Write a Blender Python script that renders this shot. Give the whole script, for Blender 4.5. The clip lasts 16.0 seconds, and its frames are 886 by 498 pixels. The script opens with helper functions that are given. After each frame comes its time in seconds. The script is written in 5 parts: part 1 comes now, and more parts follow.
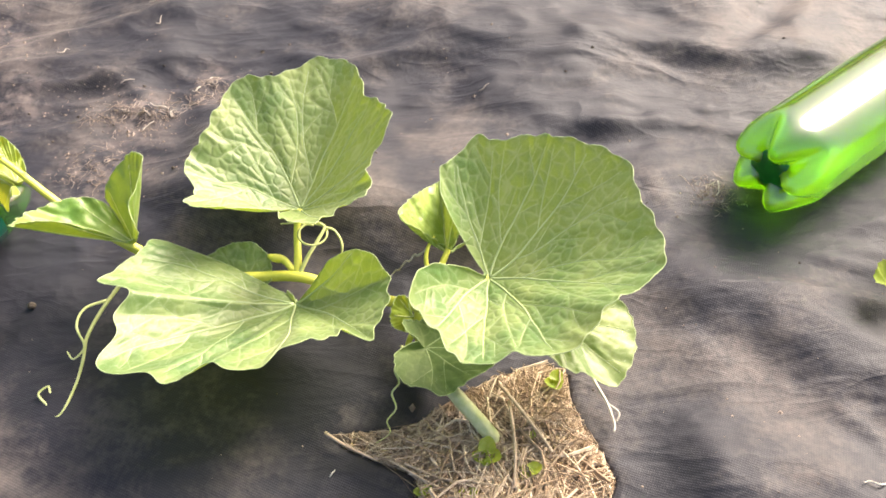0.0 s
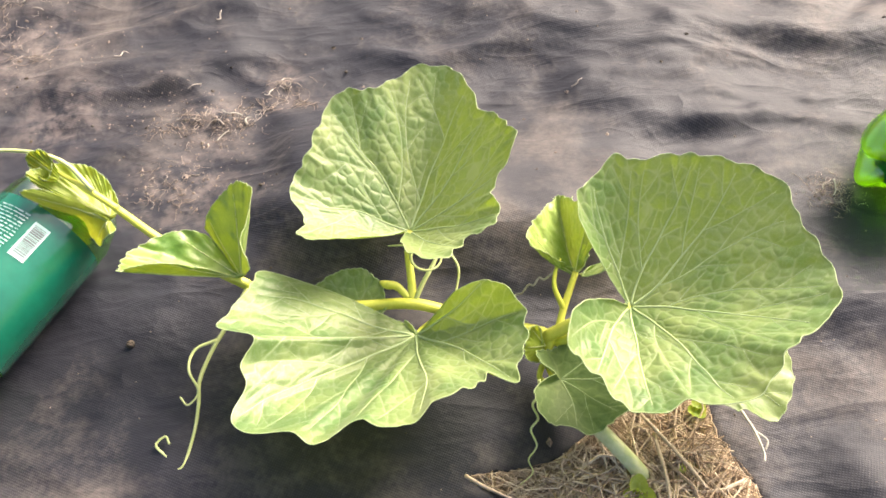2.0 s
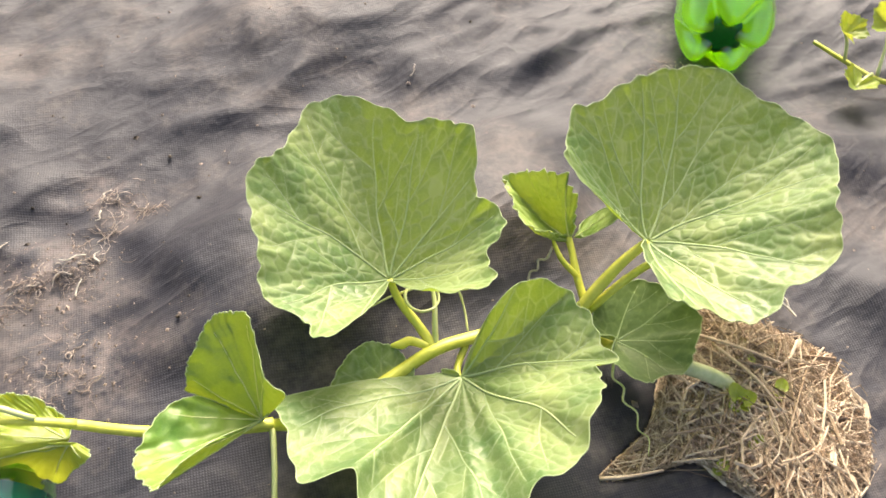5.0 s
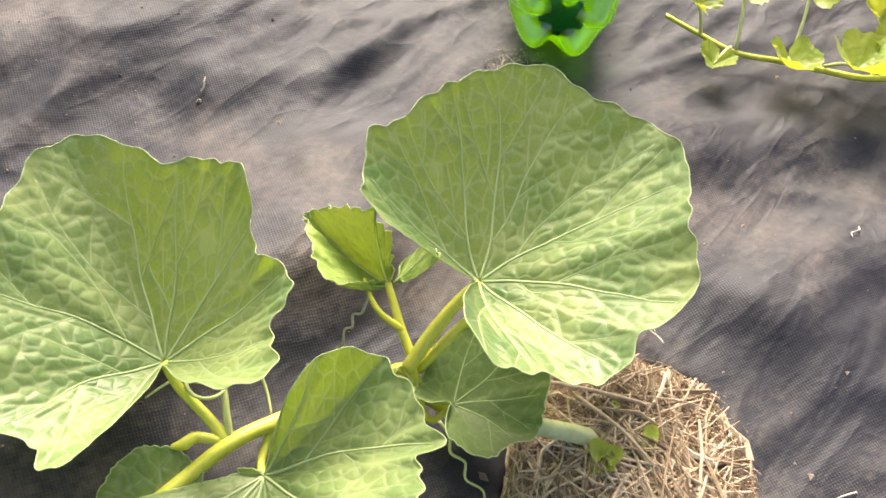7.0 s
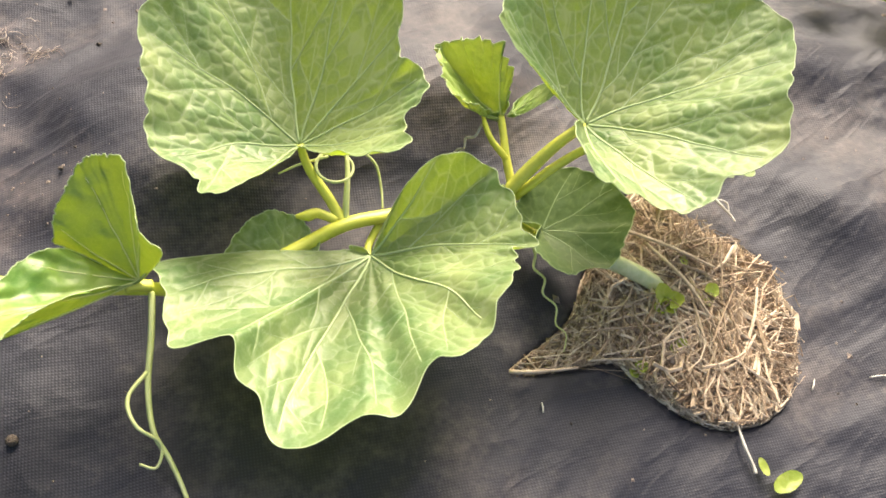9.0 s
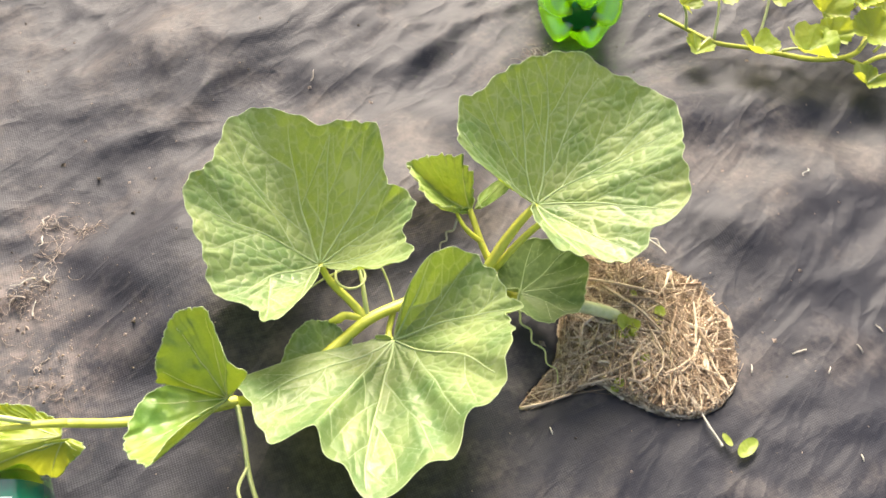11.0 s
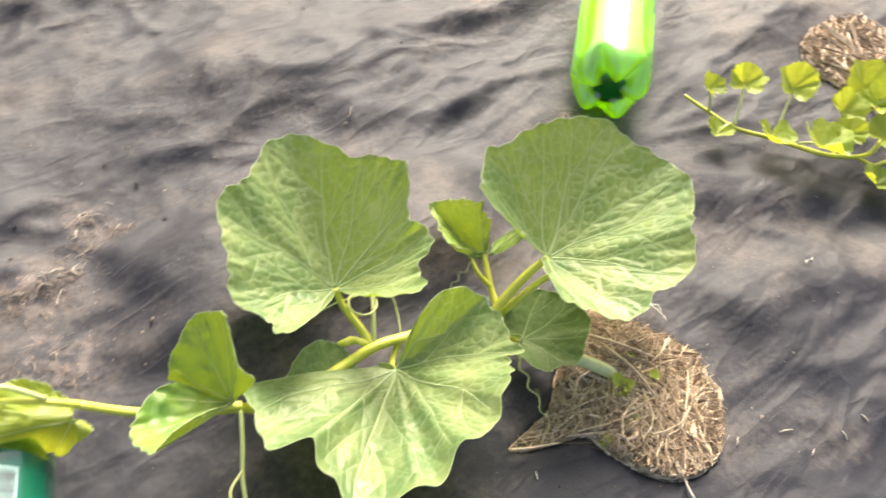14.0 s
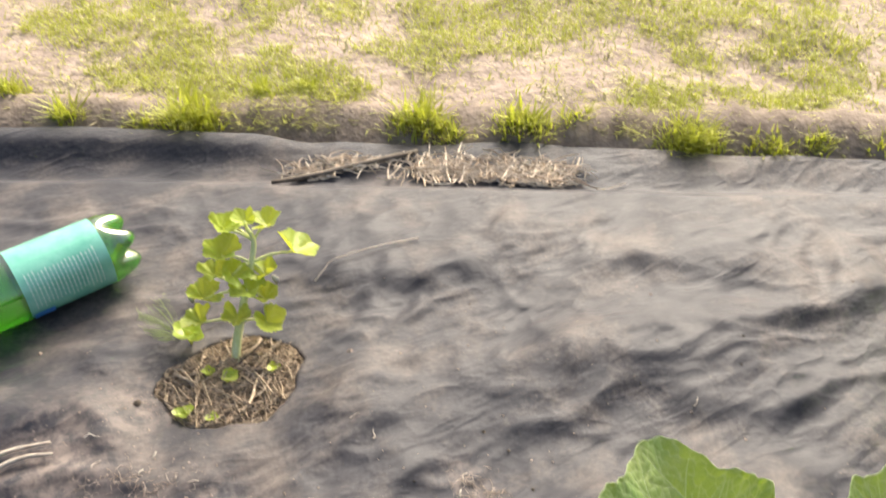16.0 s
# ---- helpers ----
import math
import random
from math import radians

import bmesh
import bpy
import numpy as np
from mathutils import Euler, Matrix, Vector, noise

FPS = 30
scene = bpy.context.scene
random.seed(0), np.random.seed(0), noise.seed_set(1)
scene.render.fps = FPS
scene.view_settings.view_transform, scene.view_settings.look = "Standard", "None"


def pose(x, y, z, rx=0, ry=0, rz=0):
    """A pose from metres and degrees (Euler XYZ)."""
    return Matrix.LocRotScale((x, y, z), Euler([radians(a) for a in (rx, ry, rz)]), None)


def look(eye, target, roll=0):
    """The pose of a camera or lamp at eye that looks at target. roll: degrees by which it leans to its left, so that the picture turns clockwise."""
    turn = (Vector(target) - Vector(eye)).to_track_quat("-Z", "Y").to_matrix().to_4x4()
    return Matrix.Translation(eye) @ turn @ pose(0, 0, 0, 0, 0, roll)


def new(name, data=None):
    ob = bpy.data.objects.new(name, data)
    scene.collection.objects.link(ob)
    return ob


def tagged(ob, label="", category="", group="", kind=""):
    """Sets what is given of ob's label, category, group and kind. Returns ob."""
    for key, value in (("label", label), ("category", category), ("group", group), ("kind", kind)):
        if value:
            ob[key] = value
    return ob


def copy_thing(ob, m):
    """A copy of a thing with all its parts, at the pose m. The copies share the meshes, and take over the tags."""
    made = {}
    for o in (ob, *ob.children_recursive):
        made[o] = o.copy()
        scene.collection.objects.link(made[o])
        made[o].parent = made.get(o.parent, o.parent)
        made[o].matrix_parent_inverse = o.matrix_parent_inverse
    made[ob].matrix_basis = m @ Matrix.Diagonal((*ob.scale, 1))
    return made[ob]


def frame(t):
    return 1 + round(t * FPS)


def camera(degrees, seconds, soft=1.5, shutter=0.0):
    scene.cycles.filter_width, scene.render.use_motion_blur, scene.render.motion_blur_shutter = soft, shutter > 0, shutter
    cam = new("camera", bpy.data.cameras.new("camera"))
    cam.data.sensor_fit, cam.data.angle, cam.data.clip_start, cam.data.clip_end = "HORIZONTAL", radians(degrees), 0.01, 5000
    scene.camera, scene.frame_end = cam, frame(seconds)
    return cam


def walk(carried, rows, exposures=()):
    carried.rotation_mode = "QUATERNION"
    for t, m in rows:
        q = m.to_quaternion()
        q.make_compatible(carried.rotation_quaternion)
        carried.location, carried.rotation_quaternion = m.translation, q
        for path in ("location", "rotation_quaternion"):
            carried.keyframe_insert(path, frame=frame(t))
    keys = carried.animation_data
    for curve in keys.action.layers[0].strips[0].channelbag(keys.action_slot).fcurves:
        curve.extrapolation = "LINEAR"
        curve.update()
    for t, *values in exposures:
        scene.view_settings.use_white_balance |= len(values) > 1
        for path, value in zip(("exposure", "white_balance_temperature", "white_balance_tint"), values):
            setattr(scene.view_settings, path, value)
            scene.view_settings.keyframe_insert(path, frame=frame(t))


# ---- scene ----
from mathutils import kdtree

cam = camera(56.0, 16.0, 1.7, 0.25)
PATH = [
    (0, (0.014, 0.022, 0.528), (0.018, 1.262, -1.041), -0.3),
    (0.5, (-0.006, 0.026, 0.507), (0.001, 1.262, -1.066), -0.2),
    (1, (-0.024, 0.054, 0.512), (-0.016, 1.238, -1.099), -0.5),
    (1.5, (-0.061, 0.076, 0.518), (-0.045, 1.234, -1.112), -1.1),
    (2, (-0.087, 0.093, 0.535), (-0.039, 1.221, -1.116), -0.5),
    (2.5, (-0.115, 0.103, 0.539), (0.033, 1.221, -1.113), 1.7),
    (3, (-0.164, 0.135, 0.524), (0.0, 1.258, -1.123), 1.1),
    (5.3, (-0.284, 0.225, 0.471), (0.574, 1.008, -1.157), 6.9),
    (5.5, (-0.271, 0.234, 0.44), (0.589, 0.986, -1.201), 6.9),
    (6, (-0.25, 0.243, 0.406), (0.598, 0.973, -1.251), 9.2),
    (6.5, (-0.213, 0.245, 0.427), (0.656, 0.964, -1.225), 10.7),
    (7, (-0.168, 0.237, 0.436), (0.775, 0.91, -1.194), 9.9),
    (7.5, (-0.2, 0.211, 0.429), (0.718, 0.86, -1.226), 11.6),
    (8, (-0.227, 0.198, 0.426), (0.658, 0.86, -1.241), 14.4),
    (8.5, (-0.249, 0.19, 0.423), (0.593, 0.844, -1.269), 16.5),
    (9, (-0.256, 0.191, 0.436), (0.556, 0.862, -1.264), 16.4),
    (9.5, (-0.244, 0.196, 0.485), (0.562, 0.887, -1.21), 15.6),
    (9.7, (-0.236, 0.185, 0.506), (0.594, 0.922, -1.158), 13.5),
    (11.8, (-0.376, 0.186, 0.59), (0.663, 0.805, -1.003), 9.6),
    (12, (-0.377, 0.191, 0.603), (0.683, 0.81, -0.977), 10.1),
    (12.5, (-0.358, 0.184, 0.582), (0.731, 0.832, -0.965), 13.2),
    (13, (-0.27, 0.187, 0.583), (0.83, 0.787, -0.976), 15.0),
    (13.5, (-0.268, 0.183, 0.583), (0.873, 0.764, -0.953), 13.1),
    (14, (-0.349, 0.17, 0.568), (0.667, 0.93, -0.978), 14.4),
    (14.5, (-0.368, 0.165, 0.566), (0.52, 1.005, -1.017), 14.8),
    (15, (-0.384, 0.196, 0.593), (0.471, 1.121, -0.96), 12.6),
    (15.5, (-0.414, 0.219, 0.641), (0.308, 1.401, -0.801), 3.7),
    (16, (-0.449, 0.24, 0.698), (0.249, 1.593, -0.598), 1.8),
]
walk(cam, [(t, look(eye, target, roll)) for t, eye, target, roll in PATH], [(0.0, 1.06, 6500, 15), (3.2, 1.02, 6500, 14), (5.5, 0.90, 6500, 13), (9.5, 0.90, 6500, 13), (12.0, 1.02, 6500, 11), (16.0, 0.93, 6500, 10)])

# ---- world, sun ----
SUN_AZ, SUN_EL = radians(44), radians(39)          # from +y towards +x, above the ground
world = bpy.data.worlds.new("sky")
scene.world = world
world.use_nodes = True
wn = world.node_tree.nodes
sky = wn.new("ShaderNodeTexSky")
sky.sky_type = "NISHITA"
sky.sun_disc = False
sky.sun_elevation, sky.sun_rotation = SUN_EL, SUN_AZ
sky.air_density, sky.dust_density = 1.3, 8.0
world.node_tree.links.new(sky.outputs[0], wn["Background"].inputs[0])
wn["Background"].inputs[1].default_value = 0.13
sun = new("sun", bpy.data.lights.new("sun", "SUN"))
sun.data.energy, sun.data.angle, sun.data.color = 5.0, radians(34), (1.0, 0.92, 0.80)
sun_way = Vector((math.sin(SUN_AZ) * math.cos(SUN_EL), math.cos(SUN_AZ) * math.cos(SUN_EL), math.sin(SUN_EL)))
sun.matrix_world = look(sun_way * 5, (0, 0, 0))


# ---- materials ----
def material(name):
    m = bpy.data.materials.new(name)
    m.use_nodes = True
    return m, m.node_tree.nodes, m.node_tree.links, m.node_tree.nodes["Principled BSDF"]


def node(nodes, kind, **values):
    n = nodes.new("ShaderNode" + kind)
    for key, value in values.items():
        n.inputs[key.replace("_", " ")].default_value = value
    return n


def ramp(nodes, links, source, stops):
    r = nodes.new("ShaderNodeValToRGB")
    while len(r.color_ramp.elements) < len(stops):
        r.color_ramp.elements.new(0.5)
    for e, (at, colour) in zip(r.color_ramp.elements, stops):
        e.position, e.color = at, (*colour, 1)
    links.new(source, r.inputs[0])
    return r


def mixed(nodes, links, kind, fac, a, b):
    n = nodes.new("ShaderNodeMix")
    n.data_type, n.blend_type = "RGBA", kind
    for socket, value in ((n.inputs[0], fac), (n.inputs[6], a), (n.inputs[7], b)):
        if isinstance(value, bpy.types.NodeSocket):
            links.new(value, socket)
        elif isinstance(value, (int, float)):
            socket.default_value = value
        else:
            socket.default_value = (*value, 1)
    return n.outputs[2]


def maths(nodes, links, kind, a, b=0.0, clamp=False):
    n = nodes.new("ShaderNodeMath")
    n.operation, n.use_clamp = kind, clamp
    for socket, value in ((n.inputs[0], a), (n.inputs[1], b)):
        if isinstance(value, bpy.types.NodeSocket):
            links.new(value, socket)
        else:
            socket.default_value = value
    return n.outputs[0]


def bumped(nodes, links, bsdf, height, strength, distance):
    b = node(nodes, "Bump", Strength=strength, Distance=distance)
    links.new(height, b.inputs["Height"])
    links.new(b.outputs[0], bsdf.inputs["Normal"])
    return b


def simple_material(name, dark, light, scale=60.0, rough=0.6, bump=0.3, bump_size=0.001, detail=4.0):
    """A two-tone mottled surface with a fine relief."""
    m, nodes, links, bsdf = material(name)
    at = nodes.new("ShaderNodeNewGeometry")
    n = node(nodes, "TexNoise", Scale=scale, Detail=detail, Roughness=0.65)
    links.new(at.outputs["Position"], n.inputs["Vector"])
    r = ramp(nodes, links, n.outputs[0], ((0.3, dark), (0.7, light)))
    links.new(r.outputs[0], bsdf.inputs["Base Color"])
    bsdf.inputs["Roughness"].default_value = rough
    fine = node(nodes, "TexNoise", Scale=scale * 5, Detail=3.0)
    links.new(at.outputs["Position"], fine.inputs["Vector"])
    bumped(nodes, links, bsdf, fine.outputs[0], bump, bump_size)
    return m


def straw_material(name, dark, middle, light):
    """Dry stalks, each of its own shade, streaked along and weathered."""
    m, nodes, links, bsdf = material(name)
    at = nodes.new("ShaderNodeNewGeometry")
    r = ramp(nodes, links, at.outputs["Random Per Island"], ((0.0, dark), (0.45, middle), (1.0, light)))
    stain = node(nodes, "TexNoise", Scale=120.0, Detail=4.0, Roughness=0.7)
    links.new(at.outputs["Position"], stain.inputs["Vector"])
    spots = ramp(nodes, links, stain.outputs[0], ((0.3, (0.55, 0.5, 0.45)), (0.6, (1, 1, 1))))
    links.new(mixed(nodes, links, "MULTIPLY", 1.0, r.outputs[0], spots.outputs[0]), bsdf.inputs["Base Color"])
    bsdf.inputs["Roughness"].default_value = 0.55
    fine = node(nodes, "TexNoise", Scale=500.0, Detail=2.0)
    links.new(at.outputs["Position"], fine.inputs["Vector"])
    bumped(nodes, links, bsdf, fine.outputs[0], 0.4, 0.0005)
    return m


def blade_material(name, dark, light, through_colour):
    """Grass that lets the sun through; every blade of its own green."""
    m, nodes, links, bsdf = material(name)
    at = nodes.new("ShaderNodeNewGeometry")
    r = ramp(nodes, links, at.outputs["Random Per Island"], ((0.0, dark), (1.0, light)))
    links.new(r.outputs[0], bsdf.inputs["Base Color"])
    bsdf.inputs["Roughness"].default_value = 0.5
    lit = node(nodes, "BsdfTranslucent", Color=(*through_colour, 1))
    blend = nodes.new("ShaderNodeMixShader")
    blend.inputs[0].default_value = 0.45
    links.new(bsdf.outputs[0], blend.inputs[1])
    links.new(lit.outputs[0], blend.inputs[2])
    links.new(blend.outputs[0], nodes["Material Output"].inputs["Surface"])
    return m


def fabric_material():
    """Woven black ground cover with dust in drifts and spots."""
    m, nodes, links, bsdf = material("woven_fabric")
    at = nodes.new("ShaderNodeNewGeometry").outputs["Position"]
    turn = node(nodes, "Mapping", Rotation=(0, 0, radians(24)))
    links.new(at, turn.inputs["Vector"])
    weave = []
    for axis in "XY":
        w = node(nodes, "TexWave", Scale=185.0, Distortion=0.5, Detail=1.0)
        w.bands_direction = axis
        links.new(turn.outputs[0], w.inputs["Vector"])
        weave.append(w.outputs["Fac"])
    cloth = maths(nodes, links, "MULTIPLY", weave[0], weave[1])
    broad = node(nodes, "TexNoise", Scale=3.2, Detail=5.0, Roughness=0.6)
    links.new(at, broad.inputs["Vector"])
    patch = node(nodes, "TexNoise", Scale=14.0, Detail=6.0, Roughness=0.55)
    links.new(at, patch.inputs["Vector"])
    speck = node(nodes, "TexNoise", Scale=170.0, Detail=3.0, Roughness=0.7)
    links.new(at, speck.inputs["Vector"])
    base = ramp(nodes, links, broad.outputs[0], ((0.3, (0.007, 0.009, 0.017)), (0.7, (0.023, 0.022, 0.027))))
    thread = mixed(nodes, links, "MIX", cloth, (0.74, 0.74, 0.78), (1.75, 1.66, 1.60))
    cloth_colour = mixed(nodes, links, "MULTIPLY", 1.0, base.outputs[0], thread)
    drift = maths(nodes, links, "MULTIPLY", broad.outputs[0], patch.outputs[0])
    drift = maths(nodes, links, "MULTIPLY", drift, maths(nodes, links, "ADD", maths(nodes, links, "MULTIPLY", speck.outputs[0], 0.35), 0.32))
    where = ramp(nodes, links, drift, ((0.115, (0, 0, 0)), (0.20, (1, 1, 1))))
    dusty = mixed(nodes, links, "MIX", maths(nodes, links, "MULTIPLY", where.outputs[0], 0.45), cloth_colour, (0.215, 0.178, 0.150))
    litter = node(nodes, "TexNoise", Scale=55.0, Detail=5.0, Roughness=0.7)
    links.new(at, litter.inputs["Vector"])
    grit = ramp(nodes, links, litter.outputs[0], ((0.42, (0, 0, 0)), (0.62, (1, 1, 1)))).outputs[0]
    spots = None
    for x, y, size in ((-0.475, 0.868, 0.07), (-0.55, 0.83, 0.12), (-0.285, 0.535, 0.075), (-0.455, 0.70, 0.10), (-0.265, 0.60, 0.06), (0.250, 0.502, 0.035), (-0.21, 0.645, 0.05), (-0.40, 0.62, 0.07), (-0.43, 0.875, 0.05)):
        far = node(nodes, "VectorMath")
        far.operation = "DISTANCE"
        links.new(at, far.inputs[0])
        far.inputs[1].default_value = (x, y, 0)
        ease = nodes.new("ShaderNodeMapRange")
        ease.interpolation_type = "SMOOTHSTEP"
        for key, value in (("From Min", size), ("From Max", 0.0)):
            ease.inputs[key].default_value = value
        links.new(far.outputs["Value"], ease.inputs["Value"])
        spots = ease.outputs["Result"] if spots is None else maths(nodes, links, "MAXIMUM", spots, ease.outputs["Result"])
    spots = maths(nodes, links, "MULTIPLY", maths(nodes, links, "MULTIPLY", spots, grit), 0.42)
    dusty = mixed(nodes, links, "MIX", spots, dusty, (0.34, 0.27, 0.23))
    links.new(dusty, bsdf.inputs["Base Color"])
    rough = ramp(nodes, links, patch.outputs[0], ((0.3, (0.58, 0.58, 0.58)), (0.75, (0.72, 0.72, 0.72))))
    links.new(rough.outputs[0], bsdf.inputs["Roughness"])
    bsdf.inputs["Specular IOR Level"].default_value = 0.41
    bsdf.inputs["Sheen Weight"].default_value = 0.07
    bsdf.inputs["Sheen Roughness"].default_value = 0.45
    bsdf.inputs["Sheen Tint"].default_value = (1.0, 0.9, 0.82, 1)
    lie = node(nodes, "Mapping", Rotation=(0, 0, radians(-14)), Scale=(9.0, 22.0, 8.0))
    links.new(at, lie.inputs["Vector"])
    ridged = None
    for scale, weight in ((1.0, 0.8), (2.4, 0.25)):
        n = node(nodes, "TexNoise", Scale=scale, Detail=2.0, Roughness=0.5, Distortion=0.6)
        links.new(lie.outputs[0], n.inputs["Vector"])
        ridge = maths(nodes, links, "ABSOLUTE", maths(nodes, links, "SUBTRACT", n.outputs[0], 0.5))
        ridge = maths(nodes, links, "MULTIPLY", maths(nodes, links, "SUBTRACT", 0.22, ridge, True), weight * 4)
        ridged = ridge if ridged is None else maths(nodes, links, "ADD", ridged, ridge)
    crumple = maths(nodes, links, "ADD", maths(nodes, links, "MULTIPLY", patch.outputs[0], 2.2), maths(nodes, links, "MULTIPLY", cloth, 0.07))
    crumple = maths(nodes, links, "ADD", crumple, ridged)
    bumped(nodes, links, bsdf, crumple, 0.7, 0.0028)
    return m


def leaf_material(name, dark, light, vein, through_colour, glow=0.30, gloss=0.42, relief=0.0006, shine=0.85):
    """Leaf blade: mottled green, pale side veins and their net, small blisters, a waxy shine, and light coming through."""
    m, nodes, links, bsdf = material(name)
    uv = nodes.new("ShaderNodeUVMap")
    uv.uv_map = "veins"
    part_uv = nodes.new("ShaderNodeSeparateXYZ")
    links.new(uv.outputs[0], part_uv.inputs[0])
    web_far, vein_far = part_uv.outputs[0], part_uv.outputs[1]      # centimetres to the net and to the nearest vein
    at = nodes.new("ShaderNodeTexCoord").outputs["Object"]
    blotch = node(nodes, "TexNoise", Scale=19.0, Detail=5.0, Roughness=0.62)
    links.new(at, blotch.inputs["Vector"])
    shift = node(nodes, "TexNoise", Scale=90.0, Detail=1.0)
    links.new(at, shift.inputs["Vector"])
    moved = node(nodes, "VectorMath")
    moved.operation = "MULTIPLY_ADD"
    links.new(shift.outputs["Color"], moved.inputs[0])
    moved.inputs[1].default_value = (0.005, 0.005, 0.005)
    links.new(at, moved.inputs[2])
    net = nodes.new("ShaderNodeTexVoronoi")
    net.feature = "DISTANCE_TO_EDGE"
    net.inputs["Scale"].default_value = 330.0
    links.new(moved.outputs[0], net.inputs["Vector"])
    cells = maths(nodes, links, "SUBTRACT", 1.0, maths(nodes, links, "DIVIDE", net.outputs["Distance"], 0.09), True)
    main = maths(nodes, links, "SUBTRACT", 1.0, maths(nodes, links, "DIVIDE", vein_far, 0.10), True)
    web = maths(nodes, links, "SUBTRACT", 1.0, maths(nodes, links, "DIVIDE", web_far, 0.07), True)
    lines = maths(nodes, links, "MAXIMUM", maths(nodes, links, "MULTIPLY", main, 0.40), maths(nodes, links, "MAXIMUM", maths(nodes, links, "MULTIPLY", web, 0.30), maths(nodes, links, "MULTIPLY", cells, 0.10)))
    blade = ramp(nodes, links, blotch.outputs[0], ((0.36, dark), (0.64, light)))
    colour = mixed(nodes, links, "MIX", lines, blade.outputs[0], vein)
    links.new(colour, bsdf.inputs["Base Color"])
    worn = ramp(nodes, links, blotch.outputs[0], ((0.3, (gloss - 0.06,) * 3), (0.7, (gloss + 0.08,) * 3)))
    links.new(worn.outputs[0], bsdf.inputs["Roughness"])
    bsdf.inputs["Specular IOR Level"].default_value = shine
    bsdf.inputs["Specular Tint"].default_value = (1.0, 0.95, 0.78, 1)
    bsdf.inputs["Sheen Tint"].default_value = (1.0, 0.97, 0.80, 1)
    bsdf.inputs["Sheen Weight"].default_value = 0.12
    bsdf.inputs["Sheen Roughness"].default_value = 0.45
    grain = node(nodes, "TexNoise", Scale=300.0, Detail=3.0)
    links.new(at, grain.inputs["Vector"])
    dome = nodes.new("ShaderNodeTexVoronoi")
    dome.feature = "SMOOTH_F1"
    dome.inputs["Scale"].default_value = 210.0
    dome.inputs["Smoothness"].default_value = 0.6
    links.new(moved.outputs[0], dome.inputs["Vector"])
    pillow = maths(nodes, links, "SUBTRACT", maths(nodes, links, "MULTIPLY", grain.outputs[0], 0.3), dome.outputs["Distance"])
    b = bumped(nodes, links, bsdf, pillow, 0.7, relief)
    lit = node(nodes, "BsdfTranslucent")
    tint = mixed(nodes, links, "MIX", maths(nodes, links, "MULTIPLY", lines, 0.8), through_colour, vein)
    links.new(tint, lit.inputs["Color"])
    links.new(b.outputs[0], lit.inputs["Normal"])
    blend = nodes.new("ShaderNodeMixShader")
    blend.inputs[0].default_value = glow
    links.new(bsdf.outputs[0], blend.inputs[1])
    links.new(lit.outputs[0], blend.inputs[2])
    links.new(blend.outputs[0], nodes["Material Output"].inputs["Surface"])
    return m


def bottle_material(name, colour, glow, spread):
    """Glossy tinted plastic, full of water that spreads the light inside it."""
    m, nodes, links, bsdf = material(name)
    bsdf.inputs["Base Color"].default_value = (*colour, 1)
    bsdf.inputs["Transmission Weight"].default_value = 1.0
    bsdf.inputs["Roughness"].default_value = 0.12
    bsdf.inputs["IOR"].default_value = 1.40
    bsdf.inputs["Coat Weight"].default_value = 1.0
    bsdf.inputs["Coat IOR"].default_value = 2.5
    bsdf.inputs["Coat Roughness"].default_value = 0.03
    at = nodes.new("ShaderNodeTexCoord").outputs["Object"]
    n = node(nodes, "TexNoise", Scale=28.0, Detail=2.0)
    links.new(at, n.inputs["Vector"])
    bumped(nodes, links, bsdf, n.outputs[0], 0.2, 0.003)
    lit = node(nodes, "BsdfTranslucent", Color=(*spread, 1))
    blend = nodes.new("ShaderNodeMixShader")
    blend.inputs[0].default_value = glow
    links.new(bsdf.outputs[0], blend.inputs[1])
    links.new(lit.outputs[0], blend.inputs[2])
    links.new(blend.outputs[0], nodes["Material Output"].inputs["Surface"])
    return m


FABRIC = fabric_material()
LEAF_OLD = leaf_material("leaf_mature", (0.058, 0.150, 0.034), (0.222, 0.290, 0.090), (0.58, 0.62, 0.33), (0.46, 0.62, 0.008), 0.26, 0.52, 0.00020, 1.0)
LEAF_YOUNG = leaf_material("leaf_young", (0.065, 0.180, 0.016), (0.22, 0.33, 0.04), (0.50, 0.56, 0.14), (0.46, 0.58, 0.012), 0.16, 0.46, 0.0005, 0.9)
LEAF_TENDER = leaf_material("leaf_tender", (0.16, 0.28, 0.040), (0.42, 0.52, 0.14), (0.60, 0.66, 0.28), (0.42, 0.50, 0.02), 0.17, 0.42, 0.0014)
LEAF_SPROUT = leaf_material("leaf_sprout", (0.21, 0.33, 0.028), (0.42, 0.50, 0.07), (0.66, 0.68, 0.24), (0.58, 0.62, 0.03), 0.42, 0.42, 0.0008)
LEAF_ROUND = leaf_material("leaf_round", (0.080, 0.150, 0.040), (0.135, 0.210, 0.065), (0.42, 0.52, 0.17), (0.20, 0.28, 0.02), 0.25, 0.5, 0.0004, 0.6)
STEM = simple_material("stem_green", (0.56, 0.585, 0.05), (0.76, 0.745, 0.13), 70, 0.45, 0.4, 0.0008)
STEM_PALE = simple_material("stem_pale", (0.48, 0.54, 0.22), (0.72, 0.73, 0.44), 90, 0.5, 0.4, 0.0008)
TENDRIL = simple_material("tendril_pale", (0.52, 0.58, 0.20), (0.68, 0.70, 0.34), 90, 0.5, 0.2, 0.0005)
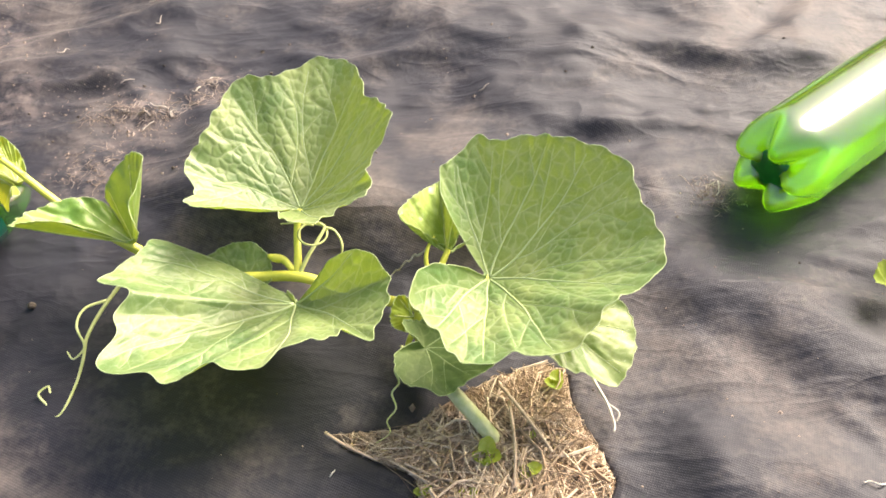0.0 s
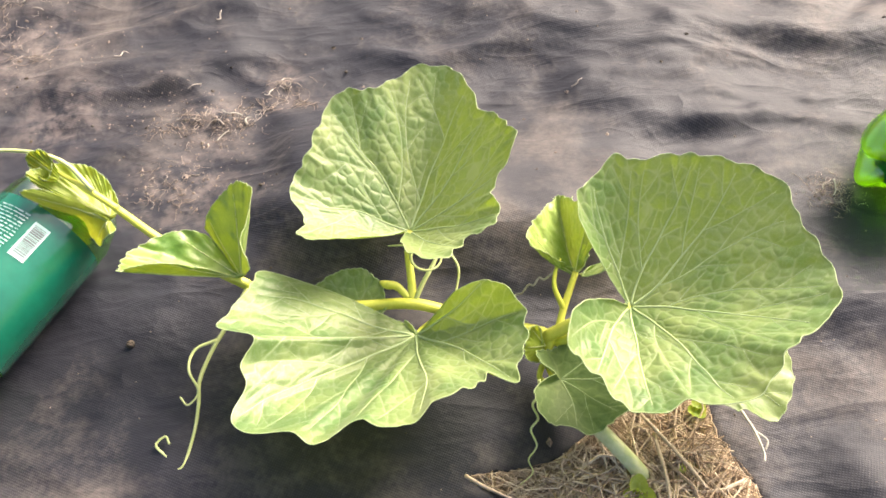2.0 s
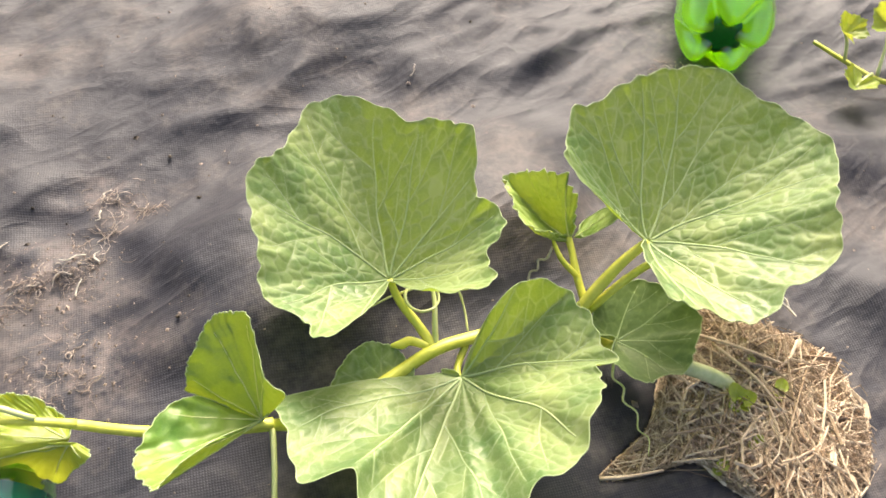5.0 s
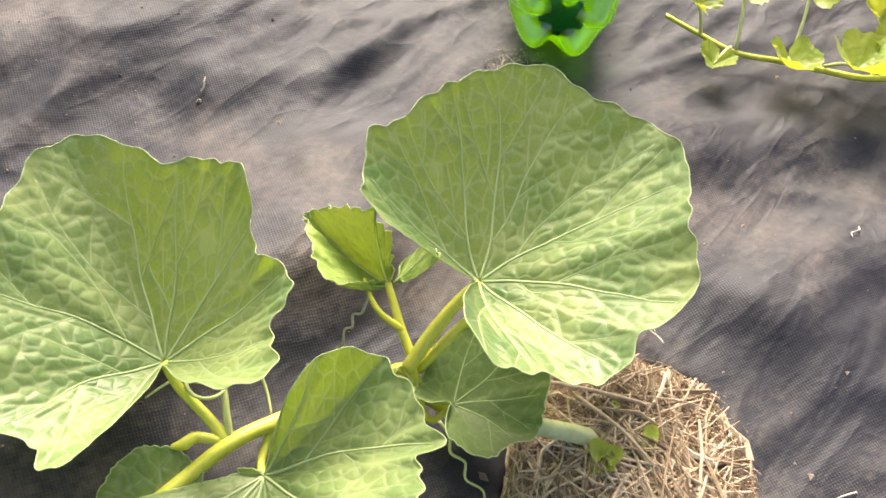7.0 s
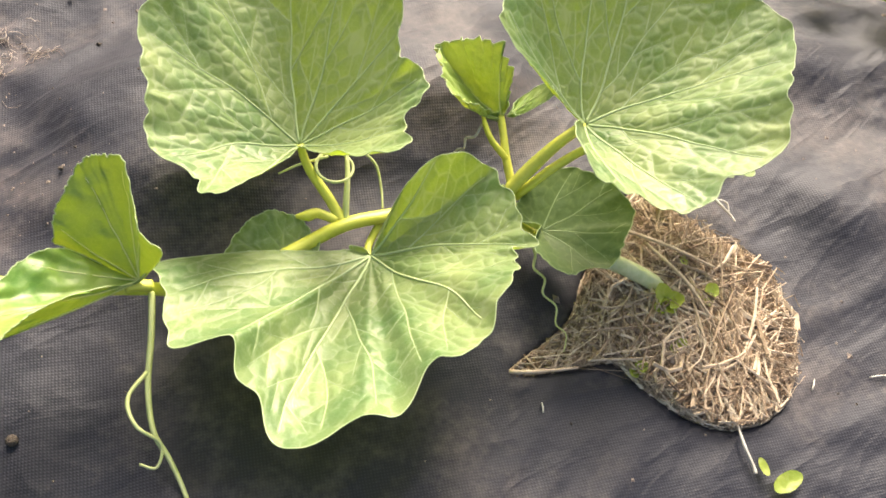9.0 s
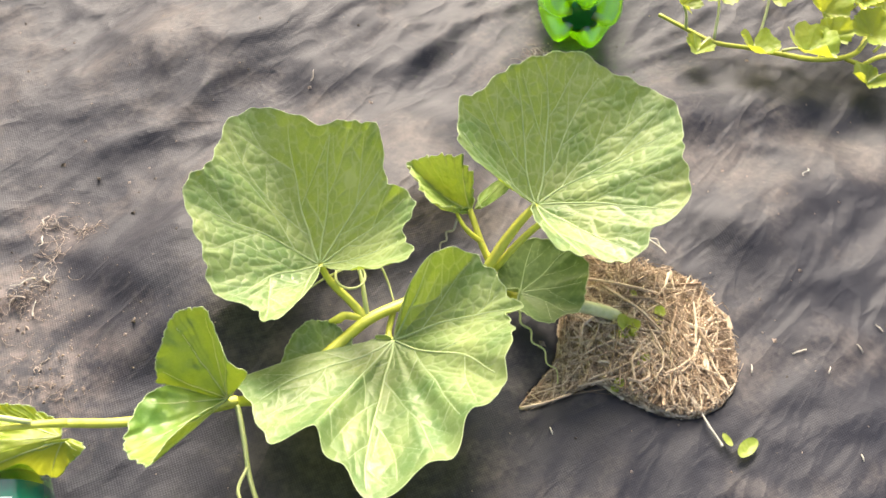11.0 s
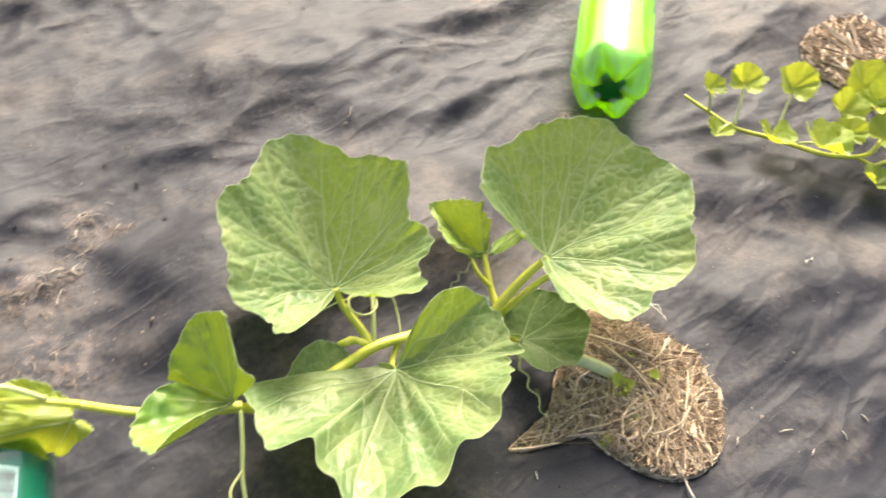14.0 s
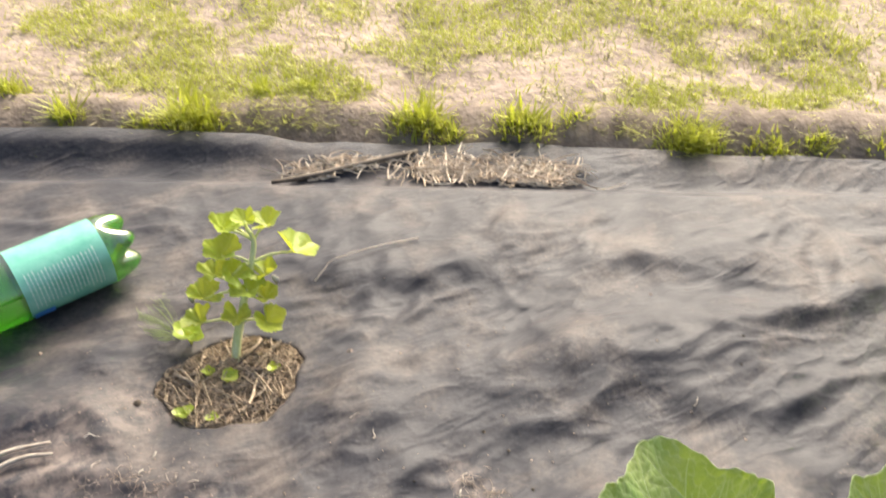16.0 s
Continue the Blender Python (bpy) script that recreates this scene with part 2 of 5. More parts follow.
VEIN = simple_material("vein_pale", (0.38, 0.48, 0.20), (0.50, 0.58, 0.28), 90, 0.5, 0.2, 0.0004)
STRAW = straw_material("dry_straw", (0.20, 0.135, 0.08), (0.57, 0.43, 0.285), (0.88, 0.74, 0.54))
# Lighter copy of STRAW: its paleness makes up for shade in the trough.
STRAW_PALE = straw_material("straw_lightened", (0.40, 0.31, 0.21), (0.68, 0.56, 0.42), (0.90, 0.80, 0.64))
STRAW_OLD = straw_material("old_straw", (0.10, 0.07, 0.045), (0.34, 0.26, 0.175), (0.62, 0.50, 0.35))
STICK = simple_material("dry_twig", (0.30, 0.25, 0.20), (0.50, 0.44, 0.37), 80, 0.8, 0.5, 0.001)
BARK = simple_material("dark_twig", (0.07, 0.055, 0.04), (0.20, 0.16, 0.12), 80, 0.85, 0.6, 0.001)
TANGLE = straw_material("dry_roots", (0.16, 0.12, 0.09), (0.36, 0.28, 0.22), (0.60, 0.52, 0.44))
SOIL = simple_material("dark_soil", (0.035, 0.027, 0.02), (0.11, 0.085, 0.06), 60, 0.95, 1.0, 0.004)
EARTH = simple_material("brown_earth", (0.10, 0.075, 0.055), (0.28, 0.22, 0.17), 22, 0.95, 0.6, 0.005, 6.0)
DUST = simple_material("sandy_crumbs", (0.17, 0.13, 0.10), (0.36, 0.285, 0.23), 90, 0.95, 0.6, 0.001)
SAND = simple_material("sandy_ground", (0.17, 0.13, 0.10), (0.34, 0.27, 0.22), 9, 0.95, 1.0, 0.01, 8.0)
ROOT = simple_material("white_root", (0.42, 0.38, 0.30), (0.62, 0.58, 0.49), 90, 0.7, 0.3, 0.0006)
GRASS = blade_material("grass_blade", (0.24, 0.27, 0.03), (0.54, 0.52, 0.13), (0.50, 0.54, 0.05))
GRASS_DRY = simple_material("dry_grass", (0.36, 0.32, 0.14), (0.54, 0.47, 0.27), 6, 0.7, 0.2, 0.0005)
PET = bottle_material("green_plastic", (0.17, 0.66, 0.006), 0.32, (0.52, 0.80, 0.006))
PET_DEEP = bottle_material("deep_green_plastic", (0.10, 0.58, 0.03), 0.18, (0.30, 0.64, 0.02))
NUB = simple_material("thick_green_plastic", (0.004, 0.12, 0.008), (0.010, 0.20, 0.015), 120, 0.30, 0.2, 0.0006)
CAP = simple_material("white_cap", (0.74, 0.74, 0.72), (0.82, 0.82, 0.80), 40, 0.4, 0.1, 0.0004)
LABEL = simple_material("teal_label", (0.003, 0.105, 0.060), (0.007, 0.16, 0.095), 25, 0.14, 0.2, 0.0012)
PRINT = simple_material("white_print", (0.30, 0.53, 0.46), (0.48, 0.66, 0.60), 60, 0.2, 0.1, 0.0004)
# Teal label mixed paler: the sky's glare is put into its colour.
LABEL_GLARE = simple_material("glare_label", (0.10, 0.36, 0.27), (0.22, 0.52, 0.42), 25, 0.14, 0.2, 0.0012)
INK = simple_material("black_print", (0.09, 0.10, 0.10), (0.16, 0.17, 0.17), 60, 0.4, 0.1, 0.0004)
BLUE = simple_material("blue_print", (0.02, 0.16, 0.55), (0.03, 0.22, 0.65), 60, 0.35, 0.1, 0.0004)


for glossy in (LABEL, LABEL_GLARE, PRINT):
    film = glossy.node_tree.nodes["Principled BSDF"].inputs
    film["Coat Weight"].default_value, film["Coat IOR"].default_value, film["Coat Roughness"].default_value = 0.6, 1.7, 0.10


# ---- building helpers ----
def smooth_mesh(name, verts, faces, mat, flat=False):
    me = bpy.data.meshes.new(name)
    me.from_pydata(verts, [], faces)
    me.materials.append(mat)
    if not flat:
        me.shade_smooth()
    return me


def part(name, me, parent, label=""):
    """One mesh object under a thing or a part, built in world coordinates."""
    ob = new(name, me)
    ob.parent = parent
    ob.matrix_parent_inverse = parent.matrix_world.inverted()
    return tagged(ob, label) if label else ob


def thing(name, at, label, category, group="", kind=""):
    ob = new(name)
    ob.empty_display_size = 0.02
    ob.matrix_world = Matrix.Translation(at)
    return tagged(ob, label, category, group, kind)


def curve_points(points, step=6):
    """A Catmull-Rom line through the points."""
    p = [Vector(q) for q in points]
    p = [2 * p[0] - p[1], *p, 2 * p[-1] - p[-2]]
    out = []
    for i in range(1, len(p) - 2):
        for k in range(step):
            f = k / step
            out.append(p[i] + 0.5 * f * (p[i + 1] - p[i - 1] + f * (2 * p[i - 1] - 5 * p[i] + 4 * p[i + 1] - p[i + 2] + f * (3 * (p[i] - p[i + 1]) + p[i + 2] - p[i - 1]))))
    return out + [p[-2]]


def tube(points, radii, sides=8, step=6, ribs=0.0, verts=None, faces=None):
    """Vertices and faces of a tapered, slightly ribbed tube along the points."""
    verts = [] if verts is None else verts
    faces = [] if faces is None else faces
    line = curve_points(points, step) if step > 1 else [Vector(q) for q in points]
    n = len(line)
    up = Vector((0, 0, 1))
    start = len(verts)
    for i, c in enumerate(line):
        way = (line[min(i + 1, n - 1)] - line[max(i - 1, 0)]).normalized()
        a = way.cross(up)
        if a.length < 0.05:
            a = way.cross(Vector((1, 0, 0)))
        a.normalize()
        b = way.cross(a)
        at = i / (n - 1) * (len(radii) - 1)
        k = min(int(at), len(radii) - 2)
        r = radii[k] + (radii[k + 1] - radii[k]) * (at - k)
        for j in range(sides):
            w = 2 * math.pi * j / sides
            rr = r * (1 + ribs * (1 if j % 2 else -1))
            verts.append(c + a * math.cos(w) * rr + b * math.sin(w) * rr)
    for i in range(n - 1):
        for j in range(sides):
            p, q = start + i * sides + j, start + i * sides + (j + 1) % sides
            faces.append((p, q, q + sides, p + sides))
    faces.append(tuple(start + j for j in reversed(range(sides))))
    faces.append(tuple(start + (n - 1) * sides + j for j in range(sides)))
    return verts, faces


def tube_mesh(name, points, radii, mat, sides=8, step=6, ribs=0.0):
    return smooth_mesh(name, *tube(points, radii, sides, step, ribs), mat)


# ---- the lie of the bed ----
EDGE = Vector((0.897, -0.442))        # along the far edge of the bed
OUT = Vector((0.442, 0.897))          # towards that edge
RIM = 0.975                           # how far off the edge lies

MAIN_HOLE = [(-0.066, 0.278), (-0.054, 0.270), (-0.040, 0.264), (-0.020, 0.255), (-0.005, 0.248), (-0.002, 0.240), (-0.001, 0.229), (0.002, 0.216), (0.006, 0.203), (0.016, 0.187),
             (0.028, 0.176), (0.046, 0.169), (0.065, 0.169), (0.086, 0.178), (0.104, 0.193), (0.113, 0.207), (0.122, 0.226), (0.128, 0.242), (0.122, 0.262), (0.110, 0.284), (0.104, 0.300),
             (0.104, 0.326), (0.088, 0.333), (0.053, 0.321), (0.035, 0.311), (0.016, 0.301), (-0.002, 0.287), (-0.018, 0.281), (-0.042, 0.280)]
SEED_HOLE = [(-0.377 + 0.077 * math.cos(w) * (1 + 0.08 * math.sin(3 * w) + 0.06 * math.sin(7 * w + 1)), 0.866 + 0.063 * math.sin(w) * (1 + 0.07 * math.cos(5 * w) + 0.05 * math.sin(8 * w))) for w in np.arange(0, 6.28, 0.35)]
FAR_HOLE = [(0.657 + 0.082 * math.cos(w), 0.380 + 0.066 * math.sin(w) * (1 + 0.1 * math.cos(2 * w))) for w in np.arange(0, 6.28, 0.35)]
HOLES = [MAIN_HOLE, SEED_HOLE, FAR_HOLE]


def inside(x, y, ring):
    odd = False
    for (x0, y0), (x1, y1) in zip(ring, ring[1:] + ring[:1]):
        if (y0 > y) != (y1 > y) and x < (x1 - x0) * (y - y0) / (y1 - y0) + x0:
            odd = not odd
    return odd


def nearest(x, y, ring):
    best, place = 9.0, (x, y)
    for (x0, y0), (x1, y1) in zip(ring, ring[1:] + ring[:1]):
        dx, dy = x1 - x0, y1 - y0
        f = min(1, max(0, ((x - x0) * dx + (y - y0) * dy) / (dx * dx + dy * dy)))
        d = math.hypot(x - x0 - f * dx, y - y0 - f * dy)
        if d < best:
            best, place = d, (x0 + f * dx, y0 + f * dy)
    return best, place


def soft(a, b, x):
    f = min(1, max(0, (x - a) / (b - a)))
    return f * f * (3 - 2 * f)


def edge_drop(x, y):
    """The bed's far side: the sheet drops over the crest into a trough and rises again to where it ends."""
    s, n = EDGE.x * x + EDGE.y * y, OUT.x * x + OUT.y * y
    n += 0.018 * noise.noise((s * 3.0, 4.1, 0)) + 0.005 * noise.noise((s * 11.0, 2.1, 0))
    flap = 0.014 * soft(-0.62, -0.86, s) * soft(1.03, 1.07, n) * (1 - 0.6 * soft(1.08, 1.11, n))
    rise = 0.016 + 0.009 * noise.noise((s * 3.2, 9.0, 0)) + 0.004 * noise.noise((s * 9.0, 3.0, 0))
    return -0.018 * soft(RIM - 0.008, RIM + 0.030, n) + rise * soft(RIM + 0.022, RIM + 0.115, n) + flap


BOTTLES = [((-0.342, 0.495), -119), ((0.269, 0.478), 37), ((-0.432, 1.105), 194)]      # foot, direction of the neck


def beside_bottle(x, y):
    best = 9.0
    for (bx, by), way in BOTTLES:
        c, d = math.cos(radians(way)), math.sin(radians(way))
        f = min(0.30, max(0.0, (x - bx) * c + (y - by) * d))
        best = min(best, math.hypot(x - bx - f * c, y - by - f * d))
    return best


# the larger folds: points of the crest, height, width of the steep near side and of the slack far side
FOLDS = [([(-0.27, 0.505), (-0.10, 0.478), (0.00, 0.466), (0.11, 0.428)], 0.024, 0.032, 0.085), ([(0.13, 0.70), (0.28, 0.685), (0.44, 0.665)], 0.011, 0.022, 0.05),
         ([(-0.09, 0.765), (0.06, 0.715), (0.19, 0.655)], 0.011, 0.040, 0.06), ([(-0.48, 0.825), (-0.34, 0.80), (-0.20, 0.772)], 0.011, 0.040, 0.05),
         ([(0.17, 0.43), (0.26, 0.372), (0.46, 0.235)], 0.010, 0.034, 0.05), ([(0.14, 0.262), (0.27, 0.222), (0.46, 0.130)], 0.011, 0.034, 0.05),
         ([(-0.26, 1.00), (-0.15, 0.948), (-0.01, 0.908)], 0.009, 0.024, 0.05), ([(0.04, 0.905), (0.22, 0.80), (0.34, 0.715)], 0.008, 0.028, 0.05),
         ([(-0.66, 0.94), (-0.47, 0.835)], 0.010, 0.030, 0.05), ([(-0.22, 0.555), (-0.14, 0.565), (-0.05, 0.615)], 0.010, 0.028, 0.05),
         ([(-0.42, 0.62), (-0.33, 0.66), (-0.20, 0.70)], 0.007, 0.03, 0.05), ([(0.20, 0.58), (0.12, 0.60), (0.02, 0.64)], 0.007, 0.026, 0.05),
         ([(0.48, 0.50), (0.60, 0.46), (0.72, 0.46)], 0.009, 0.026, 0.05), ([(-0.30, 0.30), (-0.20, 0.27), (-0.10, 0.20)], 0.006, 0.04, 0.06),
         ([(0.46, 0.86), (0.58, 0.76), (0.70, 0.70)], 0.009, 0.026, 0.05), ([(0.20, 0.14), (0.30, 0.06), (0.36, 0.0)], 0.008, 0.03, 0.05)]


def fold_height(x, y):
    total = 0.0
    for line, high, near, far in FOLDS:
        if not (min(p[0] for p in line) - 0.16 < x < max(p[0] for p in line) + 0.16 and min(p[1] for p in line) - 0.16 < y < max(p[1] for p in line) + 0.2):
            continue
        best, side, along = 9.0, 0.0, 0.0
        for k, ((x0, y0), (x1, y1)) in enumerate(zip(line, line[1:])):
            dx, dy = x1 - x0, y1 - y0
            f = ((x - x0) * dx + (y - y0) * dy) / (dx * dx + dy * dy)
            g = min(1, max(0, f))
            d = math.hypot(x - x0 - g * dx, y - y0 - g * dy)
            if d < best:
                best, along = d, (k + g) / (len(line) - 1)
                side = math.copysign(1, (dx * (y - y0) - dy * (x - x0)) * (1 if dx > 0 else -1))
        d = best * side + 0.010 * noise.noise((x * 11, y * 11, high * 900)) + 0.004 * noise.noise((x * 30, y * 30, 4.0))
        fade = soft(0, 0.22, along) * soft(0, 0.22, 1 - along)
        total += 1.3 * high * fade * math.exp(-(d / (far if d > 0 else near)) ** 2)
    return total


def ground_z(x, y):
    """Height of the sheet: the larger folds, crumples along the bed, calm round the vine and under the bottles."""
    a, b = 0.99 * x + 0.12 * y, 0.99 * y - 0.12 * x
    bend = 0.07 * noise.noise((a * 3.1, b * 4.0, 2.0)) + 0.02 * noise.noise((a * 9.0, b * 9.0, 7.0))
    long_fold = noise.noise((a * 2.3, (b + bend) * 7.5, 0.3))
    fold = max(0.0, 1 - 3.0 * abs(noise.noise((a * 4.2 + 3.0, (b + 1.5 * bend) * 10.5, 5.0))))
    small = max(0.0, 1 - 2.6 * abs(noise.noise((a * 8.0 + 1.0, (b + 1.2 * bend) * 23.0, 9.0))))
    crease = max(0.0, 1 - 3.2 * abs(noise.noise((a * 12.0 + 1.4 * b * 12.0, (b - 0.4 * a + bend) * 17.0, 12.0))))
    cross = noise.noise((a * 8.0 + 2 * bend, b * 6.0, 8.0))
    crumple = noise.noise((x * 31.0, y * 31.0, 1.0)) + 0.5 * noise.noise((x * 66.0, y * 66.0, 3.0))
    calm = 0.30 + 0.70 * soft(0.10, 0.30, math.hypot((x + 0.06) * 0.8, y - 0.36))
    h = calm * (0.0100 * long_fold + 0.0062 * fold ** 1.2 + 0.0030 * small ** 1.3 + 0.0048 * cross + 0.0024 * crease) + 0.0007 * crumple + fold_height(x, y)
    h *= 0.25 + 0.75 * soft(0.03, 0.10, beside_bottle(x, y))
    d = min(nearest(x, y, ring)[0] for ring in HOLES) if y > 0.05 else 1.0
    h *= 1 - 0.8 * soft(RIM - 0.10, RIM - 0.01, OUT.x * x + OUT.y * y)
    return h * (0.25 + 0.75 * soft(0.0, 0.07, d)) + edge_drop(x, y) - 0.004


def on_ground(x, y, lift=0.0):
    return (x, y, ground_z(x, y) + lift)


def fabric_sheet():
    def steps(lo, a, b, hi, fine, coarse):
        return [*np.arange(lo, a, coarse), *np.arange(a, b, fine), *np.arange(b, hi + coarse / 2, coarse)]
    S, N = steps(-3.0, -1.05, 0.95, 3.0, 0.005, 0.06), steps(-1.2, -0.02, 1.096, 1.097, 0.005, 0.06)
    verts, index, holed = [], {}, {}
    for j, n in enumerate(N):
        for i, s in enumerate(S):
            x, y = EDGE.x * s + OUT.x * n, EDGE.y * s + OUT.y * n
            ring = next((r for r in HOLES if abs(x - r[0][0]) < 0.3 and inside(x, y, r)), None)
            if n > 1.0:
                shift = (0.030 * noise.noise((s * 2.3, 7.0, 0)) + 0.008 * noise.noise((s * 12.0, 5.0, 0)) - 0.022 * soft(-0.3, 0.1, s)) * soft(1.0, 1.096, n)
                x, y = x + OUT.x * shift, y + OUT.y * shift
            holed[i, j] = ring
            index[i, j] = len(verts)
            if ring:
                x, y = nearest(x, y, ring)[1]
            verts.append((x, y, ground_z(x, y) - (0.002 if ring else 0)))
    faces = []
    for j in range(len(N) - 1):
        for i in range(len(S) - 1):
            corners = ((i, j), (i + 1, j), (i + 1, j + 1), (i, j + 1))
            if not all(holed[c] for c in corners):
                faces.append(tuple(index[c] for c in corners))
    me = smooth_mesh("ground_cover", verts, faces, FABRIC)
    ob = tagged(new("ground_cover", me), "wrinkled black woven weed-control fabric over the bed, dusty", "ground cover", kind="structure")
    ob.modifiers.new("thickness", "SOLIDIFY").thickness = 0.0006
    return ob


def lawn():
    """Sandy ground beyond the bed, in one sheet to the horizon."""
    S = [*np.arange(-40, -2, 4.0), *np.arange(-2, 2, 0.04), *np.arange(2, 41, 4.0)]
    N = [*np.arange(-40, 0.9, 5.0), *np.arange(0.9, 3.0, 0.03), *np.arange(3.0, 44, 4.0)]
    verts, faces = [], []
    for n in N:
        for s in S:
            x, y = EDGE.x * s + OUT.x * n, EDGE.y * s + OUT.y * n
            verts.append((x, y, lawn_z(s, n)))
    w = len(S)
    for j in range(len(N) - 1):
        for i in range(w - 1):
            faces.append((j * w + i, j * w + i + 1, j * w + w + i + 1, j * w + w + i))
    ob = new("ground", smooth_mesh("ground", verts, faces, SAND))
    return tagged(ob, "dry sandy garden soil with thin patchy grass", "ground", kind="structure")


def lawn_z(s, n):
    rough = 0.012 * noise.noise((s * 5, n * 5, 0)) + 0.006 * noise.noise((s * 17, n * 17, 3))
    return -0.056 + 0.070 * soft(0.99, 1.18, n) + rough * soft(1.0, 1.15, n)


def soil_bank():
    """The dark strip of bare soil along the sheet's end."""
    verts, faces, w = [], [], 0
    S = np.arange(-1.6, 1.6, 0.012)
    for k in range(10):
        for s in S:
            n = 1.084 + 0.012 * k + 0.02 * noise.noise((s * 7, k * 0.4, 0)) * (k / 9)
            x, y = EDGE.x * s + OUT.x * n, EDGE.y * s + OUT.y * n
            verts.append((x, y, lawn_z(s, n) + 0.012 * math.sin(math.pi * k / 9) - 0.002))
    w = len(S)
    for k in range(9):
        for i in range(w - 1):
            faces.append((k * w + i, k * w + i + 1, k * w + w + i + 1, k * w + w + i))
    return tagged(new("soil_bank", smooth_mesh("soil_bank", verts, faces, EARTH)), "low bank of brown bare soil along the fabric's end", "soil", kind="structure")


fabric_sheet()
lawn()
soil_bank()


# ---- soil and straw in the planting holes ----
def hole_soil(ring, depth):
    cx, cy = sum(p[0] for p in ring) / len(ring), sum(p[1] for p in ring) / len(ring)
    verts, faces = [], []
    for k in range(9):
        for x, y in ring:
            f = k / 8 * 1.12
            px, py = cx + (x - cx) * f, cy + (y - cy) * f
            verts.append((px, py, -depth + 0.006 * noise.noise((px * 60, py * 60, 0))))
    n = len(ring)
    for k in range(8):
        for j in range(n):
            faces.append((k * n + j, k * n + (j + 1) % n, (k + 1) * n + (j + 1) % n, (k + 1) * n + j))
    return tagged(new("soil", smooth_mesh("soil", verts, faces, SOIL)), "dark crumbly soil in a hole cut in the fabric", "soil", kind="structure")


def straw_heap(ring, count, mat, label, high=0.014, base=-0.008, length=(0.035, 0.12), thick=0.0007, rand=1, lie=False):
    rng = random.Random(rand)
    xs, ys = [p[0] for p in ring], [p[1] for p in ring]
    cx, cy = sum(xs) / len(xs), sum(ys) / len(ys)
    verts, faces = [], []
    made = 0
    while made < count:
        x, y = rng.uniform(min(xs), max(xs)), rng.uniform(min(ys), max(ys))
        if not inside(x, y, ring):
            continue
        made += 1
        way = math.atan2(y - cy, x - cx) + math.pi / 2 + rng.gauss(0, 0.8)
        size, bend, kink = rng.uniform(*length), rng.gauss(0, 1.0), rng.gauss(0, 0.5)
        z = base + high * rng.random() ** 0.8 * (0.45 + 0.55 * soft(0, 0.03, nearest(x, y, ring)[0]))
        z += ground_z(x, y) if lie else 0
        tilt = rng.gauss(0, 0.08)
        line = []
        for k in range(7):
            f = (k - 3) / 6 * size
            w = way + bend * abs(k - 3) / 6 + kink * (k - 3) / 6
            px, py = x + f * math.cos(w), y + f * math.sin(w)
            while not inside(px, py, ring) and abs(f) > 0.002:
                f *= 0.8
                px, py = x + f * math.cos(w), y + f * math.sin(w)
            line.append((px, py, max(base - 0.004 + (ground_z(px, py) if lie else 0), z + tilt * f + 0.0015 * rng.random())))
        r = thick * rng.lognormvariate(-0.2, 0.5)
        tube(line, (r, r * 0.9, r * 0.6), 4, 1, 0.0, verts, faces)
    ob = new("straw_mulch", smooth_mesh("straw_mulch", verts, faces, mat, True))
    return tagged(ob, label, "straw", kind="stuff")


for ring, deep in zip(HOLES, (0.012, 0.012, 0.010)):
    hole_soil(ring, deep)
straw_heap(MAIN_HOLE, 3000, STRAW, "pale dry straw and hay filling the main planting hole", 0.019, -0.011, rand=3, thick=0.00054)
straw_heap(SEED_HOLE, 800, STRAW_OLD, "brown dry hay round the seedling in its hole", 0.012, -0.009, rand=4)
straw_heap(FAR_HOLE, 700, STRAW, "pale dry straw in the far planting hole", 0.022, rand=5, thick=0.0012)
for points in ([(0.054, 0.309, 0.012), (0.068, 0.287, 0.014), (0.088, 0.258, 0.010)], [(-0.066, 0.276, 0.006), (-0.052, 0.266, 0.008), (-0.030, 0.256, 0.005)],
               [(0.060, 0.296, 0.011), (0.062, 0.262, 0.013), (0.060, 0.236, 0.010)]):
    tagged(new("straw_stalk", tube_mesh("straw_stalk", points, (0.0013, 0.0012, 0.0008), STRAW, 6, 4)), "long pale dry straw stalk lying across the mulch", "straw", "loose straw stalks")


# ---- leaves ----
def ring_values(values, count):
    """A closed smooth run of count values through the given ones, which are evenly spaced."""
    n, out = len(values), []
    for k in range(count):
        at = k / count * n
        i, f = int(at), at - int(at)
        a, b, c, d = (values[(i + j) % n] for j in (-1, 0, 1, 2))
        out.append(b + 0.5 * f * (c - a + f * (2 * a - 5 * b + 4 * c - d + f * (3 * (b - c) + d - a))))
    return out


